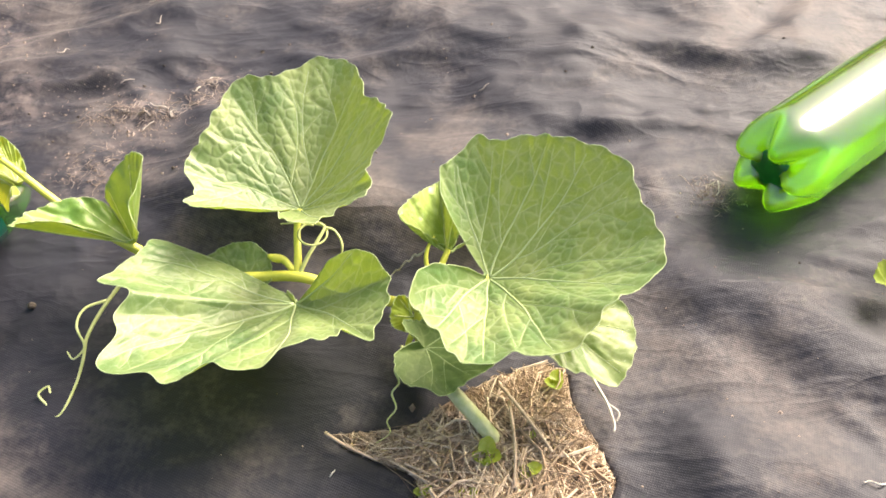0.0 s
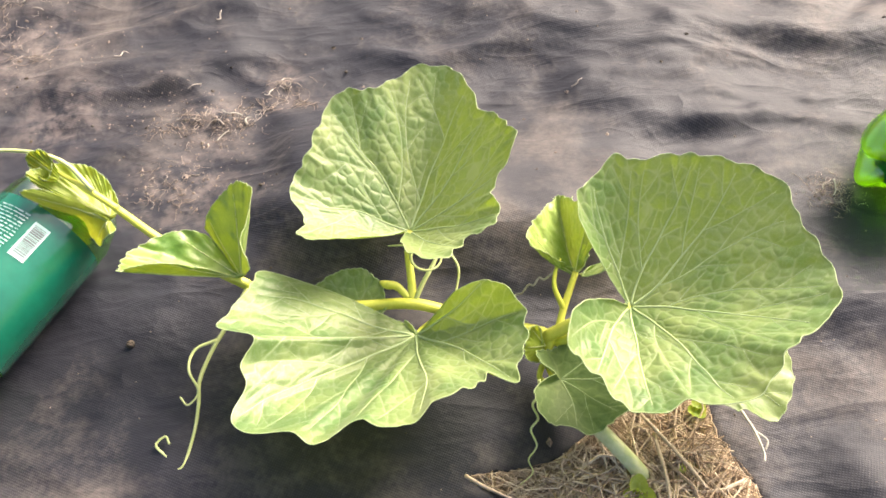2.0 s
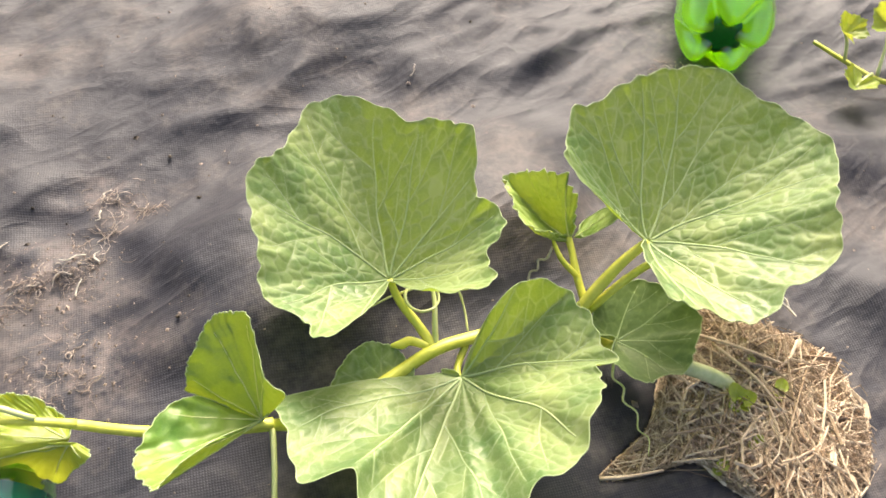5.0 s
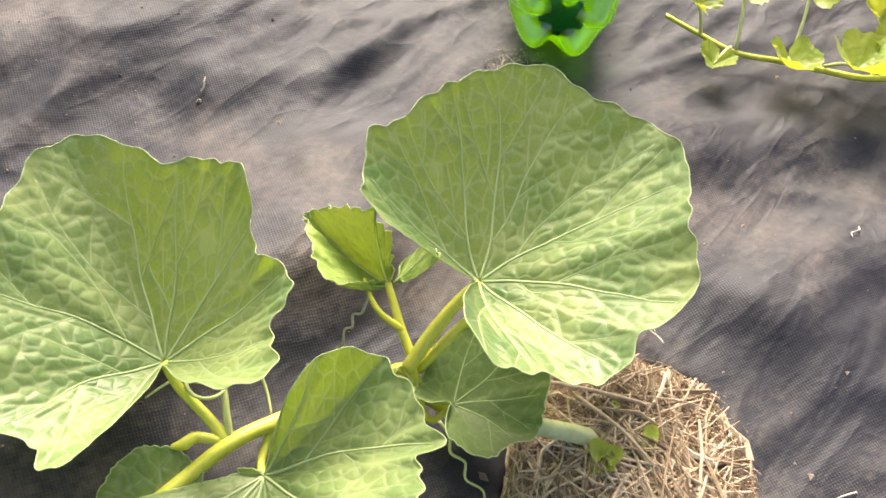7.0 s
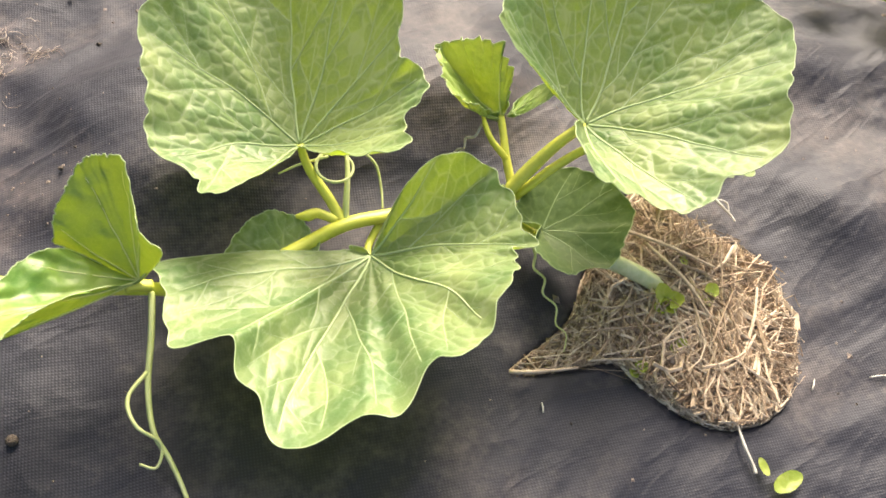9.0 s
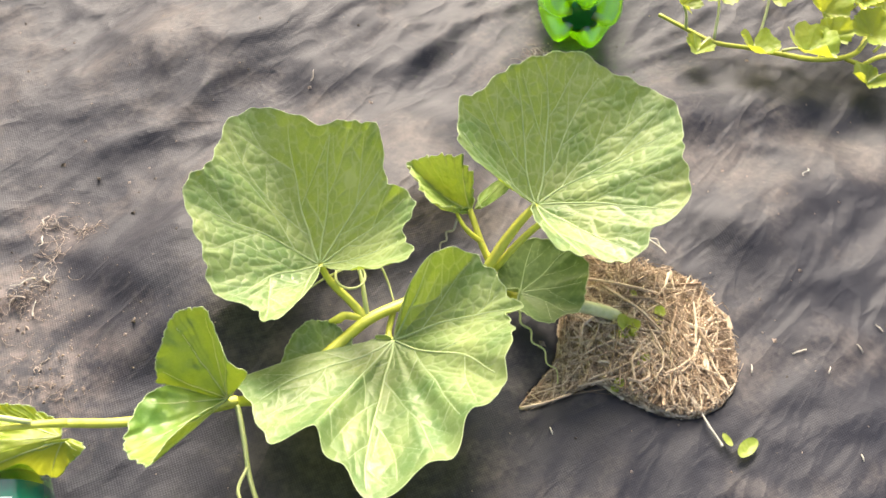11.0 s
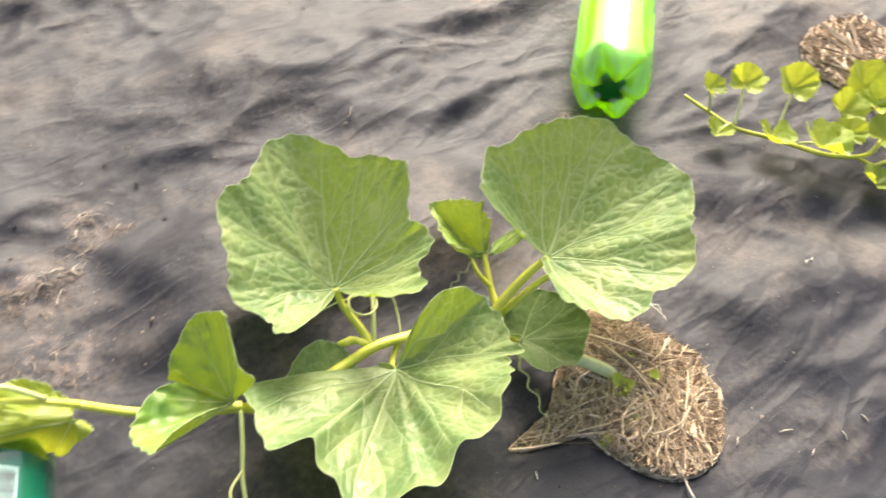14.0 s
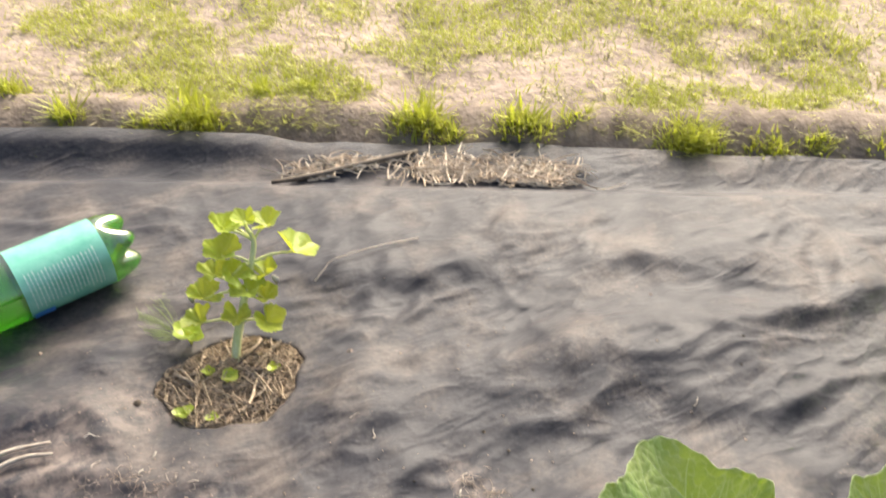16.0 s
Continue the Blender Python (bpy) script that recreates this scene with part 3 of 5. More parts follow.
def leaf_mesh(name, centre, radii, rises, mat, power=1.25, teeth=0.0011, pucker=0.0012, rings=26, around=160, floor=True, seed=0.0, ruffle=0.0022, tree=None, cell=0.008):
    """A blade round its stalk's end: radii and rises of its rim (metres) go evenly round it from +x; it swells between the veins of the tree and their net."""
    R, Z = ring_values(radii, around), ring_values(rises, around)
    centre = Vector(centre)
    rng = random.Random(seed * 7 + 1)
    big = max(R) * 1.1
    seeds = [(cell * (i + 0.5 * (j % 2)) + rng.gauss(0, cell * 0.24), cell * 0.87 * j + rng.gauss(0, cell * 0.24)) for i in range(-int(big / cell) - 1, int(big / cell) + 2) for j in range(-int(big / cell * 1.15) - 1, int(big / cell * 1.15) + 2)]
    spots = kdtree.KDTree(len(seeds))
    for k, (x, y) in enumerate(seeds):
        spots.insert((x, y, 0), k)
    spots.balance()
    marks = [q for line, _, _ in tree or () for q in line] or [(9.0, 9.0)]
    ribs = kdtree.KDTree(len(marks))
    for k, (x, y) in enumerate(marks):
        ribs.insert((x, y, 0), k)
    ribs.balance()
    rim = []
    for j in range(around):
        w = 2 * math.pi * j / around
        c, d = math.cos(w), math.sin(w)
        tooth = teeth / max(R[j], 0.01) * (math.sin(w * 31 + 4 * noise.noise((c * 3, d * 3, seed))) + 0.8 * noise.noise((c * 14, d * 14, seed)))
        wave = ruffle * (noise.noise((c * 5, d * 5, seed + 3)) + 0.4 * noise.noise((c * 12, d * 12, seed + 5))) * min(1, R[j] / 0.04)
        rim.append((c, d, max(0.002, R[j]), tooth, wave, Z[j]))
    verts, uvs, faces = [centre.copy()], [(0.3, 0.0)], []
    for k in range(1, rings + 1):
        f = k / rings
        for c, d, reach, tooth, wave, high in rim:
            r = reach * f * (1 + tooth * f ** 8)
            x, y = r * c, r * d
            (_, _, near), (_, _, next_near) = spots.find_n((x + 0.002 * noise.noise((x * 200, y * 200, seed)), y, 0), 2)
            web, rib = (next_near - near) / 2, ribs.find((x, y, 0))[2]
            ease = min(1, r / 0.015)
            low = min(web * 1.5 + 0.0006, rib)
            swell = pucker * ease * (0.9 * (1 - math.exp(-(low / (cell * 0.20)) ** 1.5)) + 0.7 * (1 - math.exp(-(rib / 0.0045) ** 2)) + 0.3 * noise.noise((x * 50, y * 50, seed)))
            p = centre + Vector((x, y, high * f ** power + swell + wave * f ** 3))
            if floor and p.z < 0.035:
                p.z = max(p.z, ground_z(p.x, p.y) + 0.004)
            verts.append(p)
            uvs.append((web * 100, rib * 100))
    for j in range(around):
        faces.append((0, 1 + j, 1 + (j + 1) % around))
    for k in range(rings - 1):
        for j in range(around):
            a, b = 1 + k * around + j, 1 + k * around + (j + 1) % around
            faces.append((a, a + around, b + around, b))
    me = smooth_mesh(name, verts, faces, mat)
    layer = me.uv_layers.new(name="veins")
    corner = np.empty(len(me.loops), dtype=np.int32)
    me.loops.foreach_get("vertex_index", corner)
    layer.data.foreach_set("uv", np.array(uvs, dtype=np.float32)[corner].ravel())
    return me, verts, around, rings


def vein_tree(radii, veins, size, seed):
    """The veins of a blade in its own plane: main veins from the stalk's end, forking towards the rim; (points, thick start, thick end)."""
    reach = [max(0.002, r) for r in ring_values(radii, 360)]
    taken = []

    def room(x, y):
        return math.hypot(x, y) < 0.95 * reach[int(math.degrees(math.atan2(y, x))) % 360]

    def run(x, y, way, bend, longest, own):
        line, far = [(x, y)], 0.0
        while far < longest:
            way += bend + 0.05 * noise.noise((x * 70, y * 70, seed))
            x, y, far = x + 0.0012 * math.cos(way), y + 0.0012 * math.sin(way), far + 0.0012
            if not room(x, y) or (far > 0.005 and any(o is not own and math.hypot(x - a, y - b) < 0.0016 for o in taken for a, b in o[::2])):
                break
            line.append((x, y))
        return line
    out, queue = [], []
    for v in veins:
        line = run(0.0012 * math.cos(radians(v)), 0.0012 * math.sin(radians(v)), radians(v), 0.0, 0.2, None)
        taken.append(line)
        out.append((line, size, size * 0.25))
        queue.append((line, size, 1, v))
    while queue:
        parent, thick, level, v = queue.pop(0)
        n, gap, k, side = len(parent), (0.021, 0.015)[level - 1], 0, 1 if noise.noise((v * 0.7, seed, 2.0)) > 0 else -1
        at = (0.020 if level == 1 else 0.010) + 0.006 * noise.noise((v * 0.37, seed, 4.0))
        while at < n * 0.0012 * 0.9:
            i = int(at / 0.0012)
            (x0, y0), (x1, y1) = parent[max(0, i - 3)], parent[min(n - 1, i + 3)]
            way = math.atan2(y1 - y0, x1 - x0) + side * (0.72 + 0.15 * noise.noise((v, k, seed)))
            line = run(*parent[i], way, -side * 0.006, 0.085 if level == 1 else 0.022, parent)
            if len(line) > 5:
                here = thick * (1 - 0.6 * i / n) * 0.52
                taken.append(line)
                out.append((line, here, here * 0.35))
                if level == 1:
                    queue.append((line, here, 2, v + k * 3.3 + 1.7))
            side, k = -side, k + 1
            at += gap * (0.8 + 0.5 * abs(noise.noise((v * 0.9, k * 1.7, seed))))
    return out


def on_blade(verts, around, rings, reach, x, y):
    """The point of a blade at x, y from its stalk's end; nothing past its rim."""
    w, r = math.atan2(y, x) % (2 * math.pi), math.hypot(x, y)
    at = w / (2 * math.pi) * around
    j = int(at) % around
    far = reach[j] + (reach[(j + 1) % around] - reach[j]) * (at - int(at))
    f = r / far * rings
    if f > rings * 0.97:
        return None
    k, h = int(f), at - int(at)
    ring = [verts[0] if q == 0 else verts[1 + (q - 1) * around + j].lerp(verts[1 + (q - 1) * around + (j + 1) % around], h) for q in (k, min(k + 1, rings))]
    return ring[0].lerp(ring[1], f - k)


def leaf(parent, centre, radii, rises, veins, label, mat, vein_size=0.00052, **more):
    """A leaf with its main and side veins as ridges of their own."""
    tree = vein_tree(radii, veins, vein_size or 0.0003, more.get("seed", 0.0))
    me, verts, around, rings = leaf_mesh("leaf", centre, radii, rises, mat, tree=tree, **more)
    ob = part("leaf", me, parent, label)
    reach = [max(0.002, r) for r in ring_values(radii, around)]
    outer = verts[-around:]
    # Border tube: the leaf's thin edge, with its lit look put into the colour.
    part("rim", tube_mesh("rim", outer + outer[:1], (0.0003, 0.0003), VEIN, 4, 1), ob, "thin rim, coloured pale as if lit along its edge")
    side_v, side_f = [], []
    for k, (line, thick, thin) in enumerate(tree if vein_size else ()):
        up = Vector((0, 0, 0.00005 + 0.0001 * (k < len(veins))))
        places = [on_blade(verts, around, rings, reach, x, y) for x, y in line[::2]]
        places = [p + up for p in places if p is not None]
        if len(places) < 3:
            continue
        if k < len(veins):
            part("vein", smooth_mesh("vein", *tube(places, (thick, (thick + thin) / 2, thin), 5, 1), VEIN), ob)
        else:
            tube(places, (thick, (thick + thin) / 2, thin), 4, 1, 0.0, side_v, side_f)
    if side_f:
        part("vein_net", smooth_mesh("vein_net", side_v, side_f, VEIN), ob)
    return ob


def folded_leaf(parent, base, rim, label, mat, sag=0.004, ruffle=0.003, seed=0.0, ribs=(), rings=22, around=150):
    """A young leaf not yet flat: its blade spans from the stalk's end to a rim that rises and folds through the given places."""
    base = Vector(base)
    X, Y, Z = (ring_values([q[m] for q in rim], around) for m in range(3))
    verts, uvs, faces = [base.copy()], [(0.3, 0.3)], []
    for k in range(1, rings + 1):
        f = k / rings
        for j in range(around):
            p = Vector((X[j], Y[j], Z[j]))
            out = p - base
            w = 2 * math.pi * j / around
            q = base + out * f * (1 + (0.03 * noise.noise((math.cos(w) * 16, math.sin(w) * 16, seed)) + 0.02 * noise.noise((math.cos(w) * 34, math.sin(w) * 34, seed))) * f ** 8)
            wave = ruffle * f ** 3 * noise.noise((math.cos(w) * 7, math.sin(w) * 7, seed)) + 0.0016 * noise.noise(q * 130) * min(1, 2 * f)
            q += Vector((0.6 * wave, -0.6 * wave, wave - sag * math.sin(math.pi * f)))
            verts.append(q)
            uvs.append((0.3, 0.3))
    for j in range(around):
        faces.append((0, 1 + j, 1 + (j + 1) % around))
    for k in range(rings - 1):
        for j in range(around):
            a, b = 1 + k * around + j, 1 + k * around + (j + 1) % around
            faces.append((a, a + around, b + around, b))
    me = smooth_mesh("leaf", verts, faces, mat)
    layer = me.uv_layers.new(name="veins")
    for loop in me.loops:
        layer.data[loop.index].uv = uvs[loop.vertex_index]
    ob = part("leaf", me, parent, label)
    outer = verts[-around:]
    # Edge thickness again, paled in colour for light caught on its hairs.
    part("rim", tube_mesh("rim", outer + outer[:1], (0.0003, 0.0003), VEIN, 4, 1), ob, "thin rim, coloured pale as if lit along its edge")
    for at in ribs:
        j = int(at / len(rim) * around) % around
        line = [verts[0]] + [verts[1 + k * around + j] for k in range(2, int(rings * 0.9), 3)]
        part("vein", tube_mesh("vein", line, (0.0005, 0.0004, 0.0002), TENDRIL, 5, 2), ob)
    return ob


def rises_of(radii, terms):
    """Rim heights from a few harmonics, in proportion to the radius."""
    out = []
    for k, r in enumerate(radii):
        w = 2 * math.pi * k / len(radii)
        z = terms[0] + sum(terms[2 * m - 1] * math.cos(m * w) + terms[2 * m] * math.sin(m * w) for m in range(1, (len(terms) + 1) // 2))
        out.append(z * min(1.3, r / 60))
    return out


def mm(values):
    return [v / 1000 for v in values]


def around_from(triples, count=36):
    """Even radii and rises from (degrees, radius, rise) in mm, eased between."""
    t = sorted((a % 360, r, z) for a, r, z in triples)
    t = [(t[-1][0] - 360, *t[-1][1:]), *t, (t[0][0] + 360, *t[0][1:])]
    R, Z = [], []
    for k in range(count):
        a = 360 * k / count
        i = max(i for i in range(len(t) - 1) if t[i][0] <= a)
        f = soft(t[i][0], t[i + 1][0], a)
        R.append((t[i][1] + (t[i + 1][1] - t[i][1]) * f) / 1000)
        Z.append((t[i][2] + (t[i + 1][2] - t[i][2]) * f) / 1000)
    return R, Z


# ---- the vine ----
vine = thing("melon_vine", on_ground(0.052, 0.266), "melon vine with broad green leaves creeping over black fabric", "plant")
main_stem = [(0.024, 0.295, 0.0185), (0.014, 0.311, 0.012), (0.006, 0.326, 0.009), (-0.003, 0.352, 0.014), (-0.004, 0.366, 0.024), (-0.030, 0.380, 0.014),
             (-0.066, 0.393, 0.013), (-0.096, 0.400, 0.017), (-0.130, 0.402, 0.014), (-0.160, 0.404, 0.011), (-0.190, 0.405, 0.018), (-0.208, 0.409, 0.034), (-0.235, 0.420, 0.044), (-0.270, 0.438, 0.056), (-0.298, 0.452, 0.078)]
part("stem", tube_mesh("stem", main_stem, (0.0040, 0.0042, 0.0040, 0.0042, 0.0040, 0.0037, 0.0034, 0.0026), STEM, 10, 6, 0.06), vine, "thick ribbed pale-green stem lying on the fabric")
part("stem_base", tube_mesh("stem_base", [(0.0535, 0.262, -0.014), (0.0495, 0.2695, 0.004), (0.027, 0.291, 0.0205), (0.018, 0.306, 0.014)], (0.0056, 0.0053, 0.0051, 0.0046), STEM_PALE, 10, 6, 0.05), vine, "whitish lower stem rising from straw")

A_R = [64, 76, 76, 76, 78, 95, 111, 107, 94, 88, 94, 87, 81, 79, 83, 79, 72, 80, 50, 8, 5, 10, 45, 69, 72, 62, 60, 68, 66, 58]
A_Z = rises_of(A_R, (49.1, 10.4, -3.4, -3.7, 2.0, 5.6, 3.4))
leaf(vine, (-0.096, 0.451, 0.036), mm(A_R), mm(A_Z), (69, 44, 113, -20, 165, -57, -162, 8), "large cupped green leaf with wavy toothed rim", LEAF_OLD, seed=1.0, around=500, rings=104, pucker=0.0010, ruffle=0.004, vein_size=0.0008, cell=0.0075)
B_R = [102, 97, 101, 96, 86, 80, 78, 75, 80, 71, 66, 44, 6, 4, 4, 4, 8, 42, 64, 73, 74, 86, 91, 87, 98, 99, 93, 98, 107, 107]
B_Z = rises_of(B_R, (47.3, -2.3, 7.1, 9.7, -2.6, -7.4, -0.3))
leaf(vine, (0.047, 0.363, 0.063), mm(B_R), mm(B_Z), (30, 75, -12, -56, -105, 112, -138), "large rounded green leaf with pale veins on a thick stalk", LEAF_OLD, seed=2.0, around=500, rings=104, pucker=0.0010, ruffle=0.003, vein_size=0.0009, cell=0.0082)
C_R = [65, 56, 46, 28, 17, 6, 3, 3, 3, 4, 4, 4, 3, 3, 5, 9, 12, 14, 18, 34, 70, 115, 114, 116, 121, 125, 104, 116, 121, 138, 130, 118, 120, 100, 98, 98, 93, 85, 82, 81, 78, 75, 87, 81, 79, 78, 75, 73]
C_Z = [50, 52, 48, 33, 12, -2, -4, -4, -4, -4, -3, -1, 0, 1, 2, 1, 0, -2, -3, -2, 5, 21, 30, 36, 41, 50, 55, 50, 50, 53, 58, 63, 64, 67, 70, 70, 69, 72, 74, 69, 61, 54, 46, 42, 42, 42, 43, 46]
leaf(vine, (-0.095, 0.375, 0.017), mm(C_R), mm(C_Z), (-138, 174, -83, -36, 6, -164), "largest pale green leaf spread low over the stem", LEAF_OLD, seed=3.0, around=500, rings=104, pucker=0.0010, ruffle=0.003, vein_size=0.0009)
D_R = [49, 44, 43, 37, 32, 27, 23, 21, 22, 22, 16, 7, 5, 6, 22, 29, 36, 39, 38, 47, 47, 48, 53, 50]
D_Z = [19, 17, 14, 11, 8, 5, 3, 4, 7, 11, 12, 12, 11, 11, 13, 16, 15, 13, 12, 13, 16, 19, 20, 20]
leaf(vine, (0.002, 0.334, 0.020), mm(D_R), mm(D_Z), (-70, -40, -8, 30), "small round dull-green older leaf over straw", LEAF_ROUND, seed=4.0, vein_size=0.0005, teeth=0.0006, pucker=0.0004)

F_R, F_Z = around_from([(0, 52, -4), (40, 40, 4), (90, 20, 6), (150, 6, 2), (210, 12, 2), (250, 30, 4), (285, 44, 2), (310, 58, -12), (330, 56, -6)])
leaf(vine, (0.090, 0.330, 0.062), F_R, F_Z, (-15, -50, 20, -85), "pale leaf half hidden under a larger leaf", LEAF_OLD, seed=5.0, vein_size=0.0005, teeth=0.0006)
folded_leaf(vine, (0.018, 0.402, 0.044), [(0.012, 0.407, 0.050), (-0.004, 0.407, 0.066), (-0.017, 0.411, 0.075), (-0.007, 0.436, 0.067), (0.008, 0.460, 0.054), (0.014, 0.466, 0.051), (0.019, 0.456, 0.062),
                                          (0.020, 0.440, 0.078), (0.025, 0.426, 0.083), (0.029, 0.416, 0.072), (0.027, 0.409, 0.056), (0.020, 0.403, 0.047)],
            "small crinkled yellow-green leaf with folded rim", LEAF_TENDER, 0.005, 0.005, 6.0, (2.5, 5, 8))
folded_leaf(vine, (0.021, 0.401, 0.046), [(0.026, 0.403, 0.050), (0.035, 0.404, 0.054), (0.037, 0.395, 0.072), (0.032, 0.380, 0.084), (0.026, 0.384, 0.072), (0.022, 0.394, 0.054)],
            "tiny pale folded leaf on the side shoot", LEAF_TENDER, 0.002, 0.002, 7.0, (2.4,))
folded_leaf(vine, (-0.214, 0.411, 0.046), [(-0.2065, 0.407, 0.060), (-0.203, 0.402, 0.078), (-0.206, 0.413, 0.088), (-0.203, 0.425, 0.091), (-0.199, 0.438, 0.101), (-0.1985, 0.443, 0.103), (-0.203, 0.450, 0.099),
                                            (-0.209, 0.4545, 0.097), (-0.2145, 0.4555, 0.094), (-0.224, 0.454, 0.084), (-0.234, 0.451, 0.073), (-0.239, 0.446, 0.062), (-0.235, 0.439, 0.055), (-0.226, 0.427, 0.049),
                                            (-0.236, 0.437, 0.059), (-0.250, 0.437, 0.068), (-0.266, 0.431, 0.071), (-0.279, 0.421, 0.073), (-0.284, 0.411, 0.078), (-0.283, 0.396, 0.087), (-0.280, 0.389, 0.092),
                                            (-0.274, 0.391, 0.093), (-0.262, 0.394, 0.092), (-0.246, 0.399, 0.083), (-0.230, 0.405, 0.065), (-0.220, 0.409, 0.050)],
            "young glossy leaf folded up along its veins", LEAF_YOUNG, 0.002, 0.004, 8.0, (2.6, 5, 8, 10.5, 15.5, 18, 20.5, 22.5), 30, 260)
H_R, H_Z = around_from([(20, 24, 8), (50, 28, 14), (80, 30, 18), (115, 30, 18), (150, 34, 12), (180, 28, 4), (230, 12, 0), (300, 8, 0)])
leaf(vine, (-0.138, 0.396, 0.008), H_R, H_Z, (70, 120), "dark green leaf lobe showing behind the stem", LEAF_OLD, seed=9.0, vein_size=0.0, teeth=0.0005)
folded_leaf(vine, (-0.303, 0.449, 0.072), [(-0.299, 0.455, 0.070), (-0.302, 0.468, 0.076), (-0.310, 0.477, 0.085), (-0.320, 0.481, 0.090), (-0.333, 0.479, 0.095), (-0.344, 0.472, 0.100), (-0.350, 0.462, 0.104),
                                            (-0.338, 0.455, 0.092), (-0.322, 0.450, 0.080), (-0.308, 0.447, 0.073)],
            "young rounded leaf at the shoot's tip", LEAF_SPROUT, 0.003, 0.003, 10.0, (1.5, 3.2, 5))
folded_leaf(vine, (-0.303, 0.446, 0.072), [(-0.298, 0.440, 0.072), (-0.300, 0.431, 0.075), (-0.309, 0.437, 0.061), (-0.317, 0.442, 0.047), (-0.325, 0.450, 0.051), (-0.333, 0.456, 0.062), (-0.345, 0.454, 0.080),
                                            (-0.356, 0.454, 0.096), (-0.340, 0.456, 0.095), (-0.320, 0.451, 0.082)],
            "small pointed yellow-green leaf drooping over a bottle", LEAF_SPROUT, -0.003, 0.003, 11.0, (1.2, 3.4, 6.8))
folded_leaf(vine, (-0.330, 0.465, 0.096), [(-0.338, 0.460, 0.100), (-0.350, 0.470, 0.100), (-0.353, 0.479, 0.106), (-0.340, 0.478, 0.110), (-0.334, 0.470, 0.106)],
            "tight pale bud leaf at the growing tip", LEAF_SPROUT, 0.002, 0.006, 13.0, (2,))


folded_leaf(vine, (-0.006, 0.357, 0.026), [(-0.010, 0.362, 0.040), (-0.017, 0.361, 0.046), (-0.021, 0.354, 0.044), (-0.022, 0.346, 0.034), (-0.015, 0.346, 0.024), (-0.009, 0.350, 0.020)],
            "tiny yellow-green leaf curled at the stem's node", LEAF_SPROUT, 0.001, 0.002, 14.0, (1, 2.5), 14, 60)


def stalk(points, radii, label="", mat=STEM, name="petiole", ribs=0.07):
    return part(name, tube_mesh(name, points, radii, mat, 8, 6, ribs), vine, label)


stalk([(-0.096, 0.402, 0.016), (-0.0965, 0.418, 0.023), (-0.098, 0.437, 0.030), (-0.096, 0.451, 0.036)], (0.0036, 0.0031, 0.0029, 0.0026), "straight green leaf stalk")
stalk([(-0.004, 0.364, 0.026), (0.012, 0.365, 0.040), (0.030, 0.365, 0.053), (0.047, 0.363, 0.063)], (0.0044, 0.0044, 0.0036, 0.0030), "thick green leaf stalk")
stalk([(0.002, 0.361, 0.022), (0.026, 0.357, 0.043), (0.050, 0.350, 0.056), (0.090, 0.330, 0.062)], (0.0030, 0.0028, 0.0024, 0.0020))
stalk([(-0.002, 0.354, 0.020), (-0.009, 0.346, 0.014), (-0.010, 0.337, 0.013), (0.002, 0.334, 0.0185)], (0.0026, 0.0022, 0.0020, 0.0018))
stalk([(-0.075, 0.394, 0.010), (-0.088, 0.386, 0.007), (-0.095, 0.377, 0.011)], (0.0026, 0.0024, 0.0022))
stalk([(0.004, 0.368, 0.026), (0.009, 0.382, 0.033), (0.015, 0.395, 0.040), (0.019, 0.404, 0.044)], (0.0028, 0.0027, 0.0025, 0.0024))
stalk([(0.009, 0.381, 0.033), (0.003, 0.392, 0.043), (0.004, 0.402, 0.048), (0.009, 0.412, 0.050)], (0.0021, 0.0018, 0.0015, 0.0008))
stalk([(-0.210, 0.408, 0.041), (-0.216, 0.410, 0.044), (-0.222, 0.411, 0.046)], (0.0032, 0.0028, 0.0024))
stalk([(-0.296, 0.451, 0.077), (-0.310, 0.458, 0.086), (-0.334, 0.470, 0.097)], (0.0026, 0.0022, 0.0014))
stalk([(-0.099, 0.405, 0.018), (-0.107, 0.413, 0.021), (-0.114, 0.413, 0.024), (-0.119, 0.417, 0.022)], (0.0026, 0.0030, 0.0034, 0.0012), "small unopened flower bud", STEM, "bud", 0.0)


def tendril(points, radii=(0.0013, 0.0009, 0.0006), label="thin pale curling tendril", mat=TENDRIL):
    return part("tendril", tube_mesh("tendril", points, radii, mat, 6, 8), vine, label)


def coil(centre, radius, turns, rise, start=0.0, ax=(1, 0, 0), ay=(0, 1, 0)):
    c, ax, ay = Vector(centre), Vector(ax), Vector(ay)
    return [c + ax * radius * math.cos(start + 2 * math.pi * k / 10) + ay * radius * math.sin(start + 2 * math.pi * k / 10) + Vector((0, 0, rise * k / 10)) for k in range(int(turns * 10) + 1)]


tendril([(-0.094, 0.403, 0.018), (-0.088, 0.412, 0.026), (-0.081, 0.422, 0.032), (-0.075, 0.433, 0.036)], (0.0020, 0.0017, 0.0012), "straight yellow-green tendril stem")
tendril([(-0.076, 0.432, 0.036), *coil((-0.085, 0.430, 0.033), 0.011, 1.2, -0.002, 0.3)], (0.0012, 0.0010, 0.0007))
tendril([(-0.076, 0.433, 0.036), (-0.068, 0.430, 0.036), (-0.062, 0.421, 0.030), (-0.064, 0.410, 0.020), (-0.070, 0.399, 0.016)], (0.0010, 0.0009, 0.0006))
tendril([(-0.085, 0.437, 0.034), (-0.100, 0.444, 0.028), (-0.113, 0.447, 0.024)], (0.0009, 0.0008, 0.0005))
